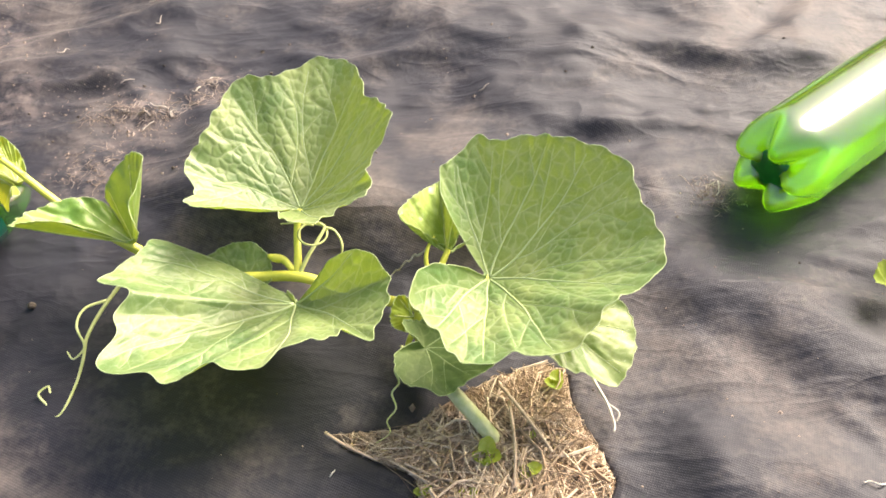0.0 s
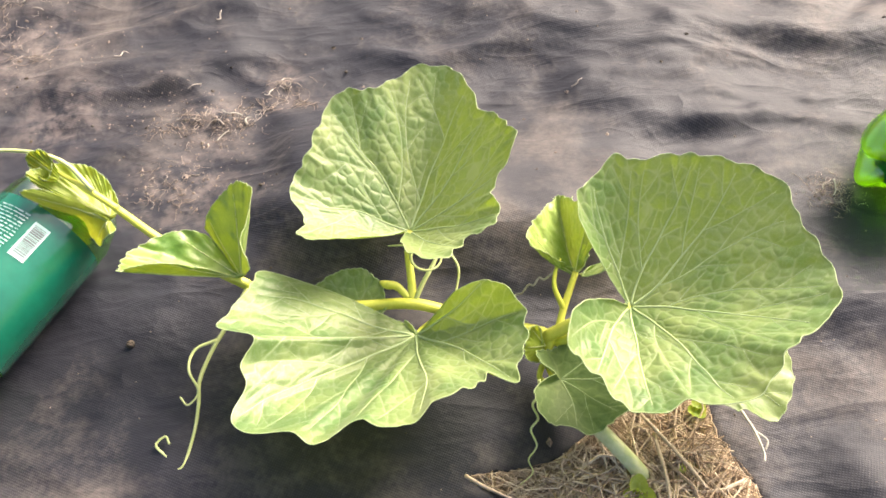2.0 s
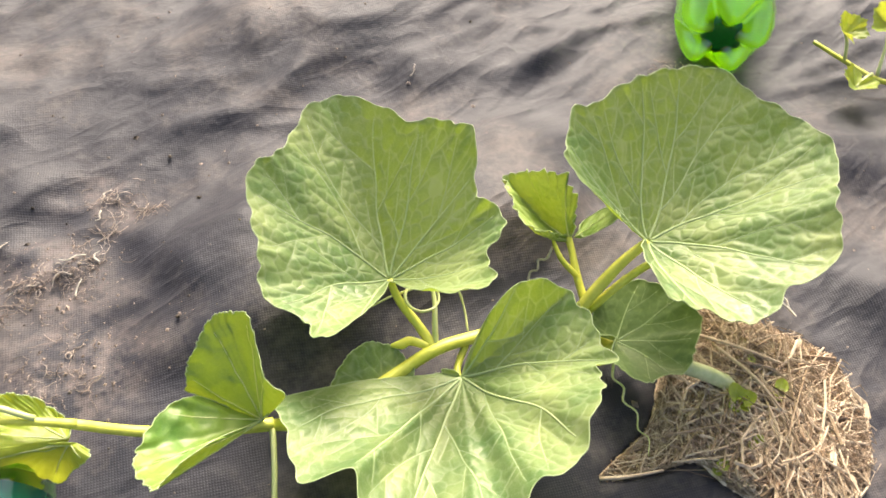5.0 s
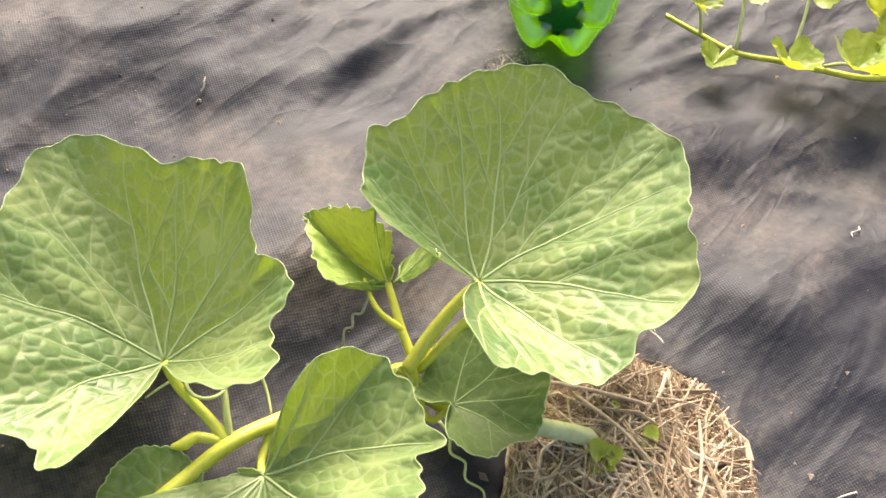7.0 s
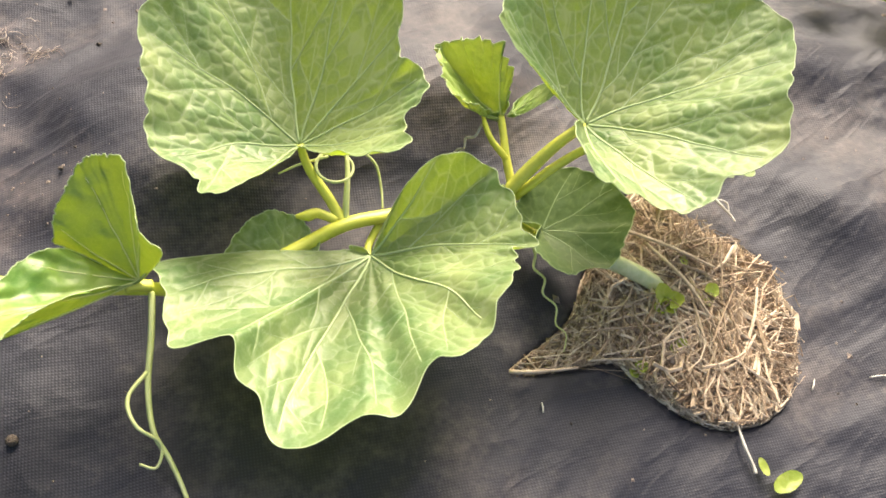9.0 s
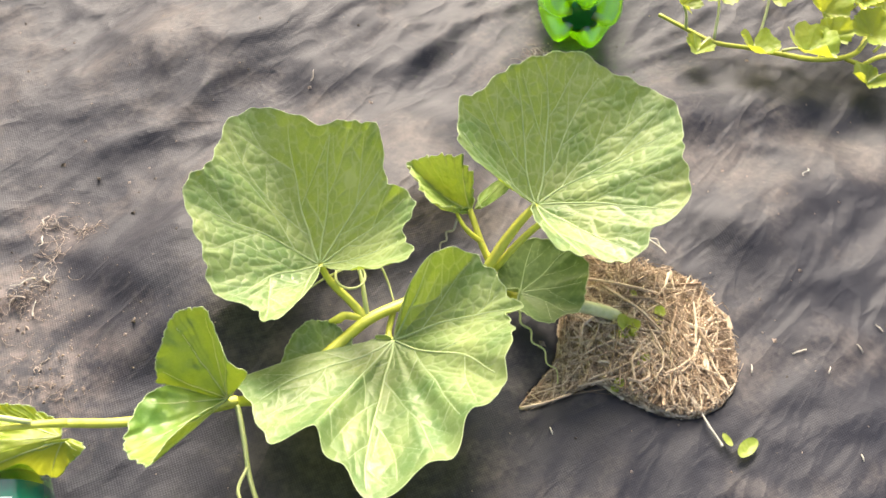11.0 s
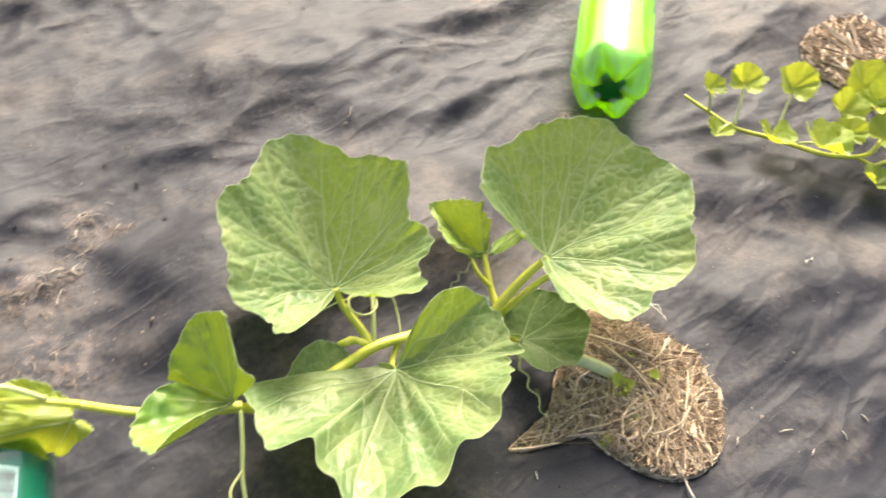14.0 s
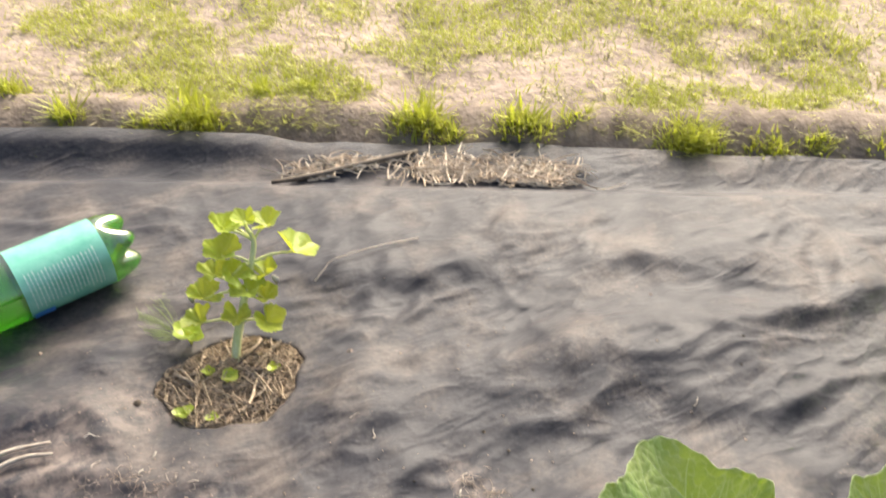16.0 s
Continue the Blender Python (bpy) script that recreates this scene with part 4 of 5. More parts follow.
tendril([(-0.211, 0.409, 0.034), (-0.213, 0.403, 0.037), (-0.222, 0.388, 0.030), (-0.235, 0.368, 0.022), (-0.243, 0.348, 0.016), (-0.243, 0.332, 0.012), (-0.245, 0.312, 0.008), (-0.251, 0.290, 0.006), (-0.262, 0.299, 0.006), (-0.269, 0.306, 0.008), (-0.263, 0.311, 0.010), (-0.259, 0.305, 0.012)], (0.0019, 0.0016, 0.0012, 0.0009, 0.0007), "long forked pale tendril on the fabric")
tendril([(-0.232, 0.374, 0.025), (-0.246, 0.366, 0.026), (-0.249, 0.352, 0.024), (-0.243, 0.340, 0.016), (-0.250, 0.332, 0.012), (-0.256, 0.338, 0.012)], (0.0012, 0.0009, 0.0006))
tendril([(0.004, 0.404, 0.046), (-0.003, 0.401, 0.041), (-0.006, 0.405, 0.037), (-0.010, 0.401, 0.034), (-0.013, 0.404, 0.030), (-0.018, 0.400, 0.025), (-0.021, 0.402, 0.021), (-0.027, 0.397, 0.016), (-0.031, 0.393, 0.014)], (0.0009, 0.0007, 0.0005), "dry wavy whitish tendril", ROOT)
tendril([(-0.014, 0.330, 0.030), (-0.014, 0.322, 0.024), (-0.019, 0.316, 0.021), (-0.016, 0.308, 0.017), (-0.021, 0.302, 0.013), (-0.018, 0.292, 0.010), (-0.024, 0.284, 0.007), (-0.022, 0.276, 0.005), (-0.031, 0.268, 0.006)], (0.0010, 0.0008, 0.0006, 0.0003), "withered thin shoot hanging to the straw", TENDRIL)
tendril([(-0.310, 0.458, 0.090), (-0.330, 0.475, 0.102), (-0.362, 0.486, 0.102), (-0.400, 0.488, 0.098), (-0.436, 0.478, 0.092)], (0.0017, 0.0014, 0.0010), "long pale tendril arching over a bottle")
tendril([(0.116, 0.324, 0.014), (0.121, 0.310, 0.012), (0.128, 0.296, 0.008), (0.132, 0.282, 0.004), (0.131, 0.276, 0.004)], (0.0013, 0.0011, 0.0006), "dry whitish dead stalk under a leaf", ROOT)
tendril([(0.128, 0.296, 0.008), (0.136, 0.290, 0.005), (0.134, 0.284, 0.003)], (0.0008, 0.0007, 0.0005), "dry side twig of the dead stalk", ROOT)


# ---- bottles ----
def bottle_shape(radius=0.0445, around=70):
    """Outer skin along z from the lobed foot up to the neck."""
    verts, faces = [], []
    foot = [(0.0, 0.0), (0.006, 0.0), (0.013, 0.0), (0.020, 0.0), (0.026, 0.0), (0.032, 0.0), (0.0375, 0.0), (0.0415, 0.0), (0.0437, 0.0)]
    side = [(radius, 0.032), (radius, 0.045), (radius, 0.10), (radius, 0.15), (radius * 0.985, 0.185), (radius * 0.93, 0.208), (radius * 0.84, 0.228), (radius * 0.71, 0.247), (radius * 0.56, 0.264), (radius * 0.42, 0.277), (0.0145, 0.286), (0.0135, 0.290), (0.0135, 0.294), (0.0158, 0.295), (0.0158, 0.297), (0.0128, 0.298), (0.0128, 0.304)]
    rows = []
    for r, _ in foot:
        row = []
        for j in range(around):
            w = 2 * math.pi * j / around
            lobe = (0.5 + 0.5 * math.cos(5 * w)) ** 0.55
            f = r / radius
            valley = 0.012 + 0.020 * f ** 2.2
            toe = 0.012 - 0.012 * soft(0.12, 0.58, f) + 0.026 * max(0, (f - 0.62) / 0.38) ** 2.6
            row.append((r * math.cos(w), r * math.sin(w), valley + (toe - valley) * lobe))
        rows.append(row)
    for r, z in side:
        rows.append([(r * math.cos(2 * math.pi * j / around), r * math.sin(2 * math.pi * j / around), z) for j in range(around)])
    for row in rows:
        verts.extend(row)
    for k in range(len(rows) - 1):
        for j in range(around):
            a, b = k * around + j, k * around + (j + 1) % around
            faces.append((a, b, b + around, a + around))
    faces.append(tuple((len(rows) - 1) * around + j for j in range(around)))
    return verts, faces


def wrap(radius, boxes, thick=0.0):
    """Curved patches on a cylinder: each (angle from, angle to, z from, z to), in degrees and metres."""
    verts, faces = [], []
    for a0, a1, z0, z1 in boxes:
        n = max(1, int(abs(a1 - a0) / 6) + 1)
        start = len(verts)
        for k in range(n + 1):
            w = radians(a0 + (a1 - a0) * k / n)
            for z in (z0, z1):
                verts.append((radius * math.cos(w), radius * math.sin(w), z))
        for k in range(n):
            p = start + 2 * k
            faces.append((p, p + 2, p + 3, p + 1))
    return verts, faces


def bottle(at, way, roll, mat, label, labelled=True, blue=False, rand=1, wrapper_mat=None):
    """A lying bottle: its foot's centre, the direction (degrees) of its neck, and its roll about its own length."""
    R = 0.0445
    pose_of = Matrix.Translation((*at, ground_z(*at) + 0.935 * R + 0.001)) @ Matrix.Rotation(radians(way), 4, "Z") @ Matrix.Rotation(radians(90), 4, "Y") @ Matrix.Rotation(radians(roll), 4, "Z") @ Matrix.Diagonal((0.935, 0.935, 1.08, 1))

    def placed(verts):
        return [pose_of @ Vector(v) for v in verts]
    ob = thing("plastic_bottle", (*at, ground_z(*at)), label, "bottle", "bottles weighing down the fabric")
    v, f = bottle_shape(R)
    part("body", smooth_mesh("body", placed(v), f, mat), ob, "ribbed-foot translucent green bottle body")
    v, f = [], []
    n = 40
    for r, z in ((0.0150, 0.300), (0.0157, 0.3005), (0.0157, 0.3165), (0.0148, 0.3185), (0.0, 0.3185)):
        v.extend([(r * (1 + 0.018 * (j % 2)) * math.cos(2 * math.pi * j / n), r * (1 + 0.018 * (j % 2)) * math.sin(2 * math.pi * j / n), z) for j in range(n)])
    for k in range(4):
        for j in range(n):
            f.append((k * n + j, k * n + (j + 1) % n, (k + 1) * n + (j + 1) % n, (k + 1) * n + j))
    nub_v, nub_f = [], []
    for r, z in ((0.0, 0.0092), (0.007, 0.0092), (0.012, 0.0095), (0.0190, 0.0112), (0.0190, 0.0170)):
        nub_v.extend([(r * math.cos(2 * math.pi * j / n), r * math.sin(2 * math.pi * j / n), z) for j in range(n)])
    for k in range(4):
        for j in range(n):
            nub_f.append((k * n + (j + 1) % n, k * n + j, (k + 1) * n + j, (k + 1) * n + (j + 1) % n))
    part("foot", smooth_mesh("foot", placed(nub_v), nub_f, NUB), ob, "thick dark green centre of the foot")
    part("cap", smooth_mesh("cap", placed(v), f, CAP), ob, "white ribbed screw cap")
    if labelled:
        rng = random.Random(rand)
        z0, z1 = 0.036, 0.128
        v, f = wrap(R + 0.0006, [(0, 360, z0, z1)])
        wrapper = part("label", smooth_mesh("label", placed(v), f, wrapper_mat or LABEL), ob, "glossy wrap-around label")
        bars = []
        for row in range(32):
            z = z0 + 0.008 + row * 0.0024
            a = 90 + rng.uniform(0, 2)
            end = rng.uniform(135, 178) if row % 7 else 122
            while a < end:
                w = rng.uniform(1.5, 7)
                bars.append((a, a + w, z, z + rng.choice((0.0006, 0.0008, 0.0011))))
                a += w + rng.uniform(0.7, 2.0)
        for row in range(40):
            z = z0 + 0.012 + row * 0.0018
            if noise.noise((row * 0.35, 4.0, rand)) > -0.15:
                a = 122 + 12 * noise.noise((row * 0.4, 1.0, rand))
                bars.append((a, a + 14 + 16 * noise.noise((row * 0.8, 2.0, rand)), z, z + 0.0015))
        for row in range(3):
            bars.append((60, 200, z1 - 0.012 + row * 0.0042, z1 - 0.010 + row * 0.0042))
        for row in range(18):
            a = 230 + rng.uniform(0, 8)
            while a < 290:
                w = rng.uniform(3, 9)
                bars.append((a, a + w, z0 + 0.012 + row * 0.0042, z0 + 0.0134 + row * 0.0042))
                a += w + 1.6
        v, f = wrap(R + 0.0010, bars)
        part("printed_text", smooth_mesh("printed_text", placed(v), f, PRINT), wrapper, "rows of small white print")
        v, f = wrap(R + 0.0012, [(68, 84, z0 + 0.010, z0 + 0.036)])
        part("barcode", smooth_mesh("barcode", placed(v), f, PRINT), wrapper, "white barcode field")
        bars, z = [], z0 + 0.012
        while z < z0 + 0.033:
            w = rng.choice((0.0004, 0.0007, 0.0010))
            bars.append((70, 82, z, z + w))
            z += w + rng.choice((0.0005, 0.0008))
        v, f = wrap(R + 0.0015, bars)
        part("barcode_lines", smooth_mesh("barcode_lines", placed(v), f, INK), wrapper, "thin dark barcode lines")
        if blue:
            v, f = wrap(R + 0.0014, [(196, 222, z1 - 0.024, z1 - 0.003)])
            part("blue_mark", smooth_mesh("blue_mark", placed(v), f, BLUE), wrapper, "small blue printed field")
    return ob


bottle(*BOTTLES[0], 70, PET_DEEP, "lying green plastic bottle with teal label beside the vine", rand=5)
bottle(*BOTTLES[1], 40, PET, "lying bright green plastic bottle without label on fabric", False)
# This bottle's label carries painted glare in its paler base colour.
bottle(*BOTTLES[2], 205, PET_DEEP, "lying green plastic bottle with pale label near the seedling", blue=True, rand=9, wrapper_mat=LABEL_GLARE)


# ---- seedlings ----
def lobed(radius, seed, cup=0.7, folds=5):
    R, Z = [], []
    for k in range(24):
        w = 2 * math.pi * k / 24
        notch = 1 - 0.62 * math.exp(-((w - math.pi) / 0.26) ** 2)
        R.append(radius * notch * (0.98 + 0.05 * math.cos(folds * w) + 0.10 * noise.noise((math.cos(w) * 2, math.sin(w) * 2, seed))))
        Z.append(radius * cup * (0.55 + 0.5 * noise.noise((math.cos(w) * 1.6, math.sin(w) * 1.6, seed + 5))) * notch)
    return R, Z


def small_leaf(plant, root, centre, radius, facing, tilt, seed, label="small yellow-green cupped leaf", cup=1.15, mat=None):
    """A little leaf: its blade's root at centre, pointing to facing (degrees), raised by tilt, on a stalk from root."""
    R, Z = lobed(radius, seed, cup)
    me, *_ = leaf_mesh("leaf", (0, 0, 0), R, Z, mat or LEAF_SPROUT, 1.3, 0.0012, 0.0008, 10, 60, False, seed)
    m = Matrix.Translation(centre) @ Matrix.Rotation(radians(facing), 4, "Z") @ Matrix.Rotation(radians(-tilt), 4, "Y")
    me.transform(m)
    part("leaf", me, plant, label)
    mid = (Vector(root) + Vector(centre)) / 2 + Vector((0, 0, 0.004))
    part("petiole", tube_mesh("petiole", [root, mid, centre], (0.0016, 0.0013, 0.0011), TENDRIL, 6, 4), plant)


creeper = thing("melon_seedling", on_ground(0.573, 0.310), "young creeping melon seedling with many small bright leaves", "plant")
runs = [[(0.384, 0.448, 0.018), (0.391, 0.418, 0.014), (0.396, 0.386, 0.012), (0.414, 0.357, 0.012), (0.430, 0.329, 0.014), (0.448, 0.297, 0.016), (0.486, 0.274, 0.020), (0.540, 0.285, 0.022), (0.590, 0.314, 0.008), (0.612, 0.336, -0.010)],
        [(0.470, 0.278, 0.018), (0.480, 0.256, 0.014), (0.472, 0.234, 0.012)], [(0.480, 0.262, 0.015), (0.500, 0.254, 0.018), (0.516, 0.240, 0.022)], [(0.448, 0.297, 0.016), (0.476, 0.306, 0.026), (0.520, 0.320, 0.036), (0.560, 0.324, 0.026), (0.600, 0.326, 0.0)]]
for line in runs:
    line = [(x - 0.013, y - 0.002, z + ground_z(x, y) * 0.8) for x, y, z in line]
    part("stem", tube_mesh("stem", line, (0.0018, 0.0026, 0.0030), STEM, 7, 6, 0.05), creeper)
for k, (x, y, z, r, bx, by) in enumerate(((0.392, 0.430, 0.036, 0.015, 0.391, 0.418), (0.428, 0.411, 0.040, 0.019, 0.396, 0.388), (0.462, 0.373, 0.045, 0.022, 0.418, 0.352), (0.363, 0.389, 0.018, 0.015, 0.394, 0.392),
                                          (0.403, 0.346, 0.020, 0.020, 0.412, 0.358), (0.430, 0.308, 0.028, 0.026, 0.430, 0.329), (0.486, 0.322, 0.042, 0.021, 0.476, 0.306), (0.466, 0.300, 0.034, 0.017, 0.458, 0.296),
                                          (0.534, 0.326, 0.048, 0.027, 0.520, 0.320), (0.497, 0.272, 0.038, 0.023, 0.486, 0.274), (0.556, 0.284, 0.040, 0.021, 0.540, 0.285), (0.518, 0.256, 0.042, 0.016, 0.505, 0.262),
                                          (0.457, 0.246, 0.012, 0.020, 0.474, 0.240), (0.519, 0.234, 0.028, 0.013, 0.512, 0.244), (0.478, 0.218, 0.010, 0.011, 0.474, 0.234), (0.520, 0.300, 0.050, 0.020, 0.500, 0.312), (0.552, 0.312, 0.050, 0.018, 0.545, 0.318))):
    x, y, bx, by = x - 0.013, y - 0.002, bx - 0.013, by - 0.002
    small_leaf(creeper, (bx, by, 0.016 + ground_z(bx, by)), (x, y, z + ground_z(x, y) * 0.6), r * 1.0, math.degrees(math.atan2(y - by, x - bx)), 22 if z > 0.03 else 4, k * 1.7)

sprout = thing("melon_seedling", on_ground(-0.368, 0.889), "upright young melon seedling with rim-lit yellow-green leaves", "plant")
stem_line = [(-0.368, 0.889, -0.016), (-0.362, 0.900, 0.010), (-0.350, 0.915, 0.034), (-0.336, 0.930, 0.062), (-0.322, 0.944, 0.088), (-0.314, 0.955, 0.108), (-0.318, 0.962, 0.122)]
part("stem", tube_mesh("stem", stem_line, (0.0056, 0.0052, 0.0044, 0.0036, 0.0030, 0.0022), STEM_PALE, 8, 6, 0.05), sprout, "pale green upright stem")
for k, (x, y, z, r, at, facing, tilt) in enumerate(((-0.326, 0.892, 0.044, 0.017, 2, -60, -30), (-0.390, 0.925, 0.040, 0.018, 2, 150, -25), (-0.276, 0.938, 0.092, 0.024, 4, 10, -40), (-0.318, 0.968, 0.126, 0.013, 6, 30, 10), (-0.296, 0.962, 0.118, 0.018, 5, -10, 10),
                                                   (-0.342, 0.976, 0.118, 0.016, 5, 150, 20), (-0.350, 0.960, 0.094, 0.021, 4, 140, 10), (-0.362, 0.952, 0.076, 0.017, 3, 170, 0), (-0.336, 0.920, 0.070, 0.020, 3, -80, 0), (-0.320, 0.914, 0.058, 0.016, 3, -30, 0),
                                                   (-0.380, 0.938, 0.060, 0.019, 3, 175, 15), (-0.312, 0.930, 0.076, 0.017, 4, -40, 20), (-0.346, 0.936, 0.084, 0.016, 4, 120, 40), (-0.354, 0.906, 0.048, 0.016, 2, -110, -10), (-0.330, 0.984, 0.110, 0.014, 5, 90, 0))):
    small_leaf(sprout, stem_line[at], (x, y, z), r * 1.02, facing, tilt, 40 + k * 1.3)
for k, (x, y, z) in enumerate(((-0.392, 0.948, 0.058), (-0.302, 0.926, 0.070))):
    part("bud", tube_mesh("bud", [(x, y, z - 0.006), (x, y, z), (x - 0.003, y, z + 0.006)], (0.0016, 0.0040, 0.0016), ROOT, 8, 4), sprout, "tiny whitish bud")


# ---- weeds ----
def weed(at, size, count, label, seed, mat=None, lean=28):
    rng = random.Random(seed)
    x, y = at[:2]
    z = at[2] if len(at) > 2 else ground_z(x, y)
    ob = thing("weed", (x, y, z), label, "weed", "small weeds")
    for k in range(count):
        w = 360 * k / count + rng.uniform(-25, 25)
        r = size * rng.uniform(0.7, 1.2)
        c = Vector((x + 0.35 * r * math.cos(radians(w)), y + 0.35 * r * math.sin(radians(w)), z + r * rng.uniform(0.5, 0.9)))
        oval = [r * (0.55 + 0.45 * abs(math.cos(t / 2)) ** 1.5) * (0.25 if 8 < j < 16 else 1) * (1 - 0.25 * abs(math.sin(t))) for j, t in enumerate(np.arange(24) * math.pi / 12)]
        me, *_ = leaf_mesh("leaf", (0, 0, 0), oval, [0.25 * r] * 24, mat or LEAF_SPROUT, 1.3, 0.0003, 0.0003, 6, 36, False, seed + k)
        me.transform(Matrix.Translation(c) @ Matrix.Rotation(radians(w), 4, "Z") @ Matrix.Rotation(radians(-rng.uniform(0, lean)), 4, "Y"))
        part("leaf", me, ob)
        part("stalk", tube_mesh("stalk", [(x, y, z - 0.004), ((x + c.x) / 2, (y + c.y) / 2, z + r * 0.3), c], (0.0009, 0.0008, 0.0006), STEM, 5, 3), ob)
    return ob


weed((0.042, 0.257, 0.003), 0.0085, 4, "light green broad-leaved weed at the stem's foot", 21)
weed((0.075, 0.274, 0.004), 0.0045, 3, "tiny green weed sprout in the straw", 22)
weed((0.070, 0.246, 0.003), 0.006, 3, "tiny green weed sprout in the straw", 23)
weed((0.030, 0.232, 0.002), 0.005, 2, "tiny green weed sprout in the straw", 24)
weed((0.000, 0.236, -0.002), 0.005, 2, "green weed leaf at the edge of the cut fabric", 25)
weed((0.093, 0.312, 0.002), 0.007, 4, "green weed sprout below a large leaf", 26)
weed((-0.434, 0.842, -0.004), 0.008, 6, "bright green clover-like weed in brown hay", 27)
weed((-0.408, 0.826, -0.004), 0.006, 4, "small green weed in brown hay", 28)
weed((-0.379, 0.868, 0.0), 0.009, 6, "green weed at the seedling's foot", 29)
weed((-0.398, 0.884, 0.0), 0.008, 4, "green weed at the seedling's foot", 30)
weed((-0.330, 0.866, -0.004), 0.008, 3, "small green weed in brown hay", 31)
weed((-0.404, 0.938, 0.004), 0.016, 6, "yellow-green bushy weed behind the hay", 32)

pulled = thing("pulled_weed", on_ground(0.026, 0.150), "uprooted weed with white root and two green leaves", "weed")
part("root", tube_mesh("root", [on_ground(0.030, 0.178, 0.004), on_ground(0.023, 0.168, 0.005), on_ground(0.019, 0.156, 0.004), on_ground(0.017, 0.152, 0.004)], (0.0005, 0.0010, 0.0009, 0.0012), ROOT, 8, 5), pulled, "whitish root")
for c, r, w in (((0.029, 0.138), 0.0088, -8), ((0.0235, 0.152), 0.0045, 70)):
    oval = [r * 1.2 / math.sqrt(1 + 3.2 * math.sin(t) ** 2) for t in np.arange(24) * math.pi / 12]
    me, *_ = leaf_mesh("leaf", (0, 0, 0), oval, [0.10 * r] * 24, LEAF_SPROUT, 1.3, 0.0002, 0.0002, 6, 36, False, r)
    me.transform(Matrix.Translation(on_ground(*c, 0.005)) @ Matrix.Rotation(radians(w), 4, "Z"))
    part("leaf", me, pulled, "oval light green leaf")

dill = thing("feathery_weed", on_ground(-0.418, 0.955), "feathery grey-green weed with thread-like leaves", "weed")
rng = random.Random(77)
for k in range(9):
    w, up = rng.uniform(1.6, 4.4), rng.uniform(0.02, 0.045)
    base = Vector((-0.412, 0.952, 0.0))
    tip = base + Vector((0.038 * math.cos(w), 0.034 * math.sin(w) + 0.008, up))
    verts, faces = tube([base, (base + tip) / 2 + Vector((0, 0, 0.006)), tip], (0.0006, 0.0004, 0.0003), 4, 3)
    for j in range(8):
        c = base.lerp(tip, 0.35 + 0.08 * j)
        for side in (-1, 1):
            q = c + Vector((0.010 * math.cos(w + side), 0.010 * math.sin(w + side), 0.005 + 0.004 * rng.random()))
            tube([c, q], (0.00025, 0.00015), 3, 1, 0.0, verts, faces)
    part("frond", smooth_mesh("frond", verts, faces, LEAF_ROUND), dill)


# ---- twigs, crumbs and loose bits ----
def twig(points, radii, label, mat=STICK, name="dry_twig"):
    line = [(x, y, ground_z(x, y) + h) for x, y, h in points]
    return tagged(new(name, tube_mesh(name, line, radii, mat, 7, 5, 0.05)), label, "twig", "loose twigs")


twig([(-0.246, 0.970, 0.003), (-0.230, 0.979, 0.005), (-0.213, 0.986, 0.006), (-0.155, 0.990, 0.006), (-0.097, 0.994, 0.003)], (0.0006, 0.0009, 0.0010, 0.0011), "bent pale dry plant stalk on the fabric")
twig([(-0.560, 0.835, 0.006), (-0.590, 0.842, 0.006), (-0.640, 0.838, 0.006)], (0.0015, 0.0025, 0.0025), "pale dry stalk half covered with dust")
twig([(-0.560, 0.848, 0.006), (-0.600, 0.858, 0.006), (-0.650, 0.856, 0.006)], (0.0015, 0.0025, 0.0025), "pale dry stalk half covered with dust")


def at_edge(s, n, lift):
    x, y = EDGE.x * s + OUT.x * n, EDGE.y * s + OUT.y * n
    return (x, y, ground_z(x, y) + lift)


tagged(new("dark_stick", tube_mesh("dark_stick", [at_edge(-0.741, 0.992, 0.004), at_edge(-0.67, 1.018, 0.005), at_edge(-0.60, 1.042, 0.006), at_edge(-0.532, 1.066, 0.007)], (0.003, 0.0045, 0.0045, 0.0038), BARK, 8, 5, 0.05)), "dark dry stick lying at the edge of the bed", "stick", "loose twigs")
def wisps(places, count, label, seed, size=(0.02, 0.07)):
    """Loose dry straw strewn along the bed's edge: (s, n, spread along, spread across)."""
    rng = random.Random(seed)
    verts, faces = [], []
    for _ in range(count):
        s, n, a, b = rng.choice(places)
        s, n, w, long = rng.gauss(s, a), rng.gauss(n, b), rng.gauss(0, 0.7), rng.uniform(*size)
        lift, bow = 0.002 + 0.005 * rng.random() ** 1.5, rng.gauss(0, 0.008)
        line = [at_edge(s + f * long * math.cos(w) - bow * (1 - 4 * f * f) * math.sin(w), n + f * long * math.sin(w) + bow * (1 - 4 * f * f), lift + 0.003 * rng.random()) for f in (-0.5, -0.17, 0.17, 0.5)]
        r = rng.uniform(0.0006, 0.0015)
        tube(line, (r, r, r * 0.6), 4, 1, 0.0, verts, faces)
    return tagged(new("straw_mulch", smooth_mesh("straw_mulch", verts, faces, STRAW_PALE, True)), label, "straw", kind="stuff")


wisps([(-0.50, 1.036, 0.028, 0.012), (-0.42, 1.034, 0.04, 0.012), (-0.34, 1.024, 0.035, 0.010), (-0.44, 1.034, 0.05, 0.006)], 440, "pale dry straw strewn along the far edge of the bed", 6)
wisps([(-0.69, 1.024, 0.02, 0.004), (-0.64, 1.040, 0.025, 0.004)], 110, "thin line of dry straw beside the stick", 7, (0.015, 0.05))


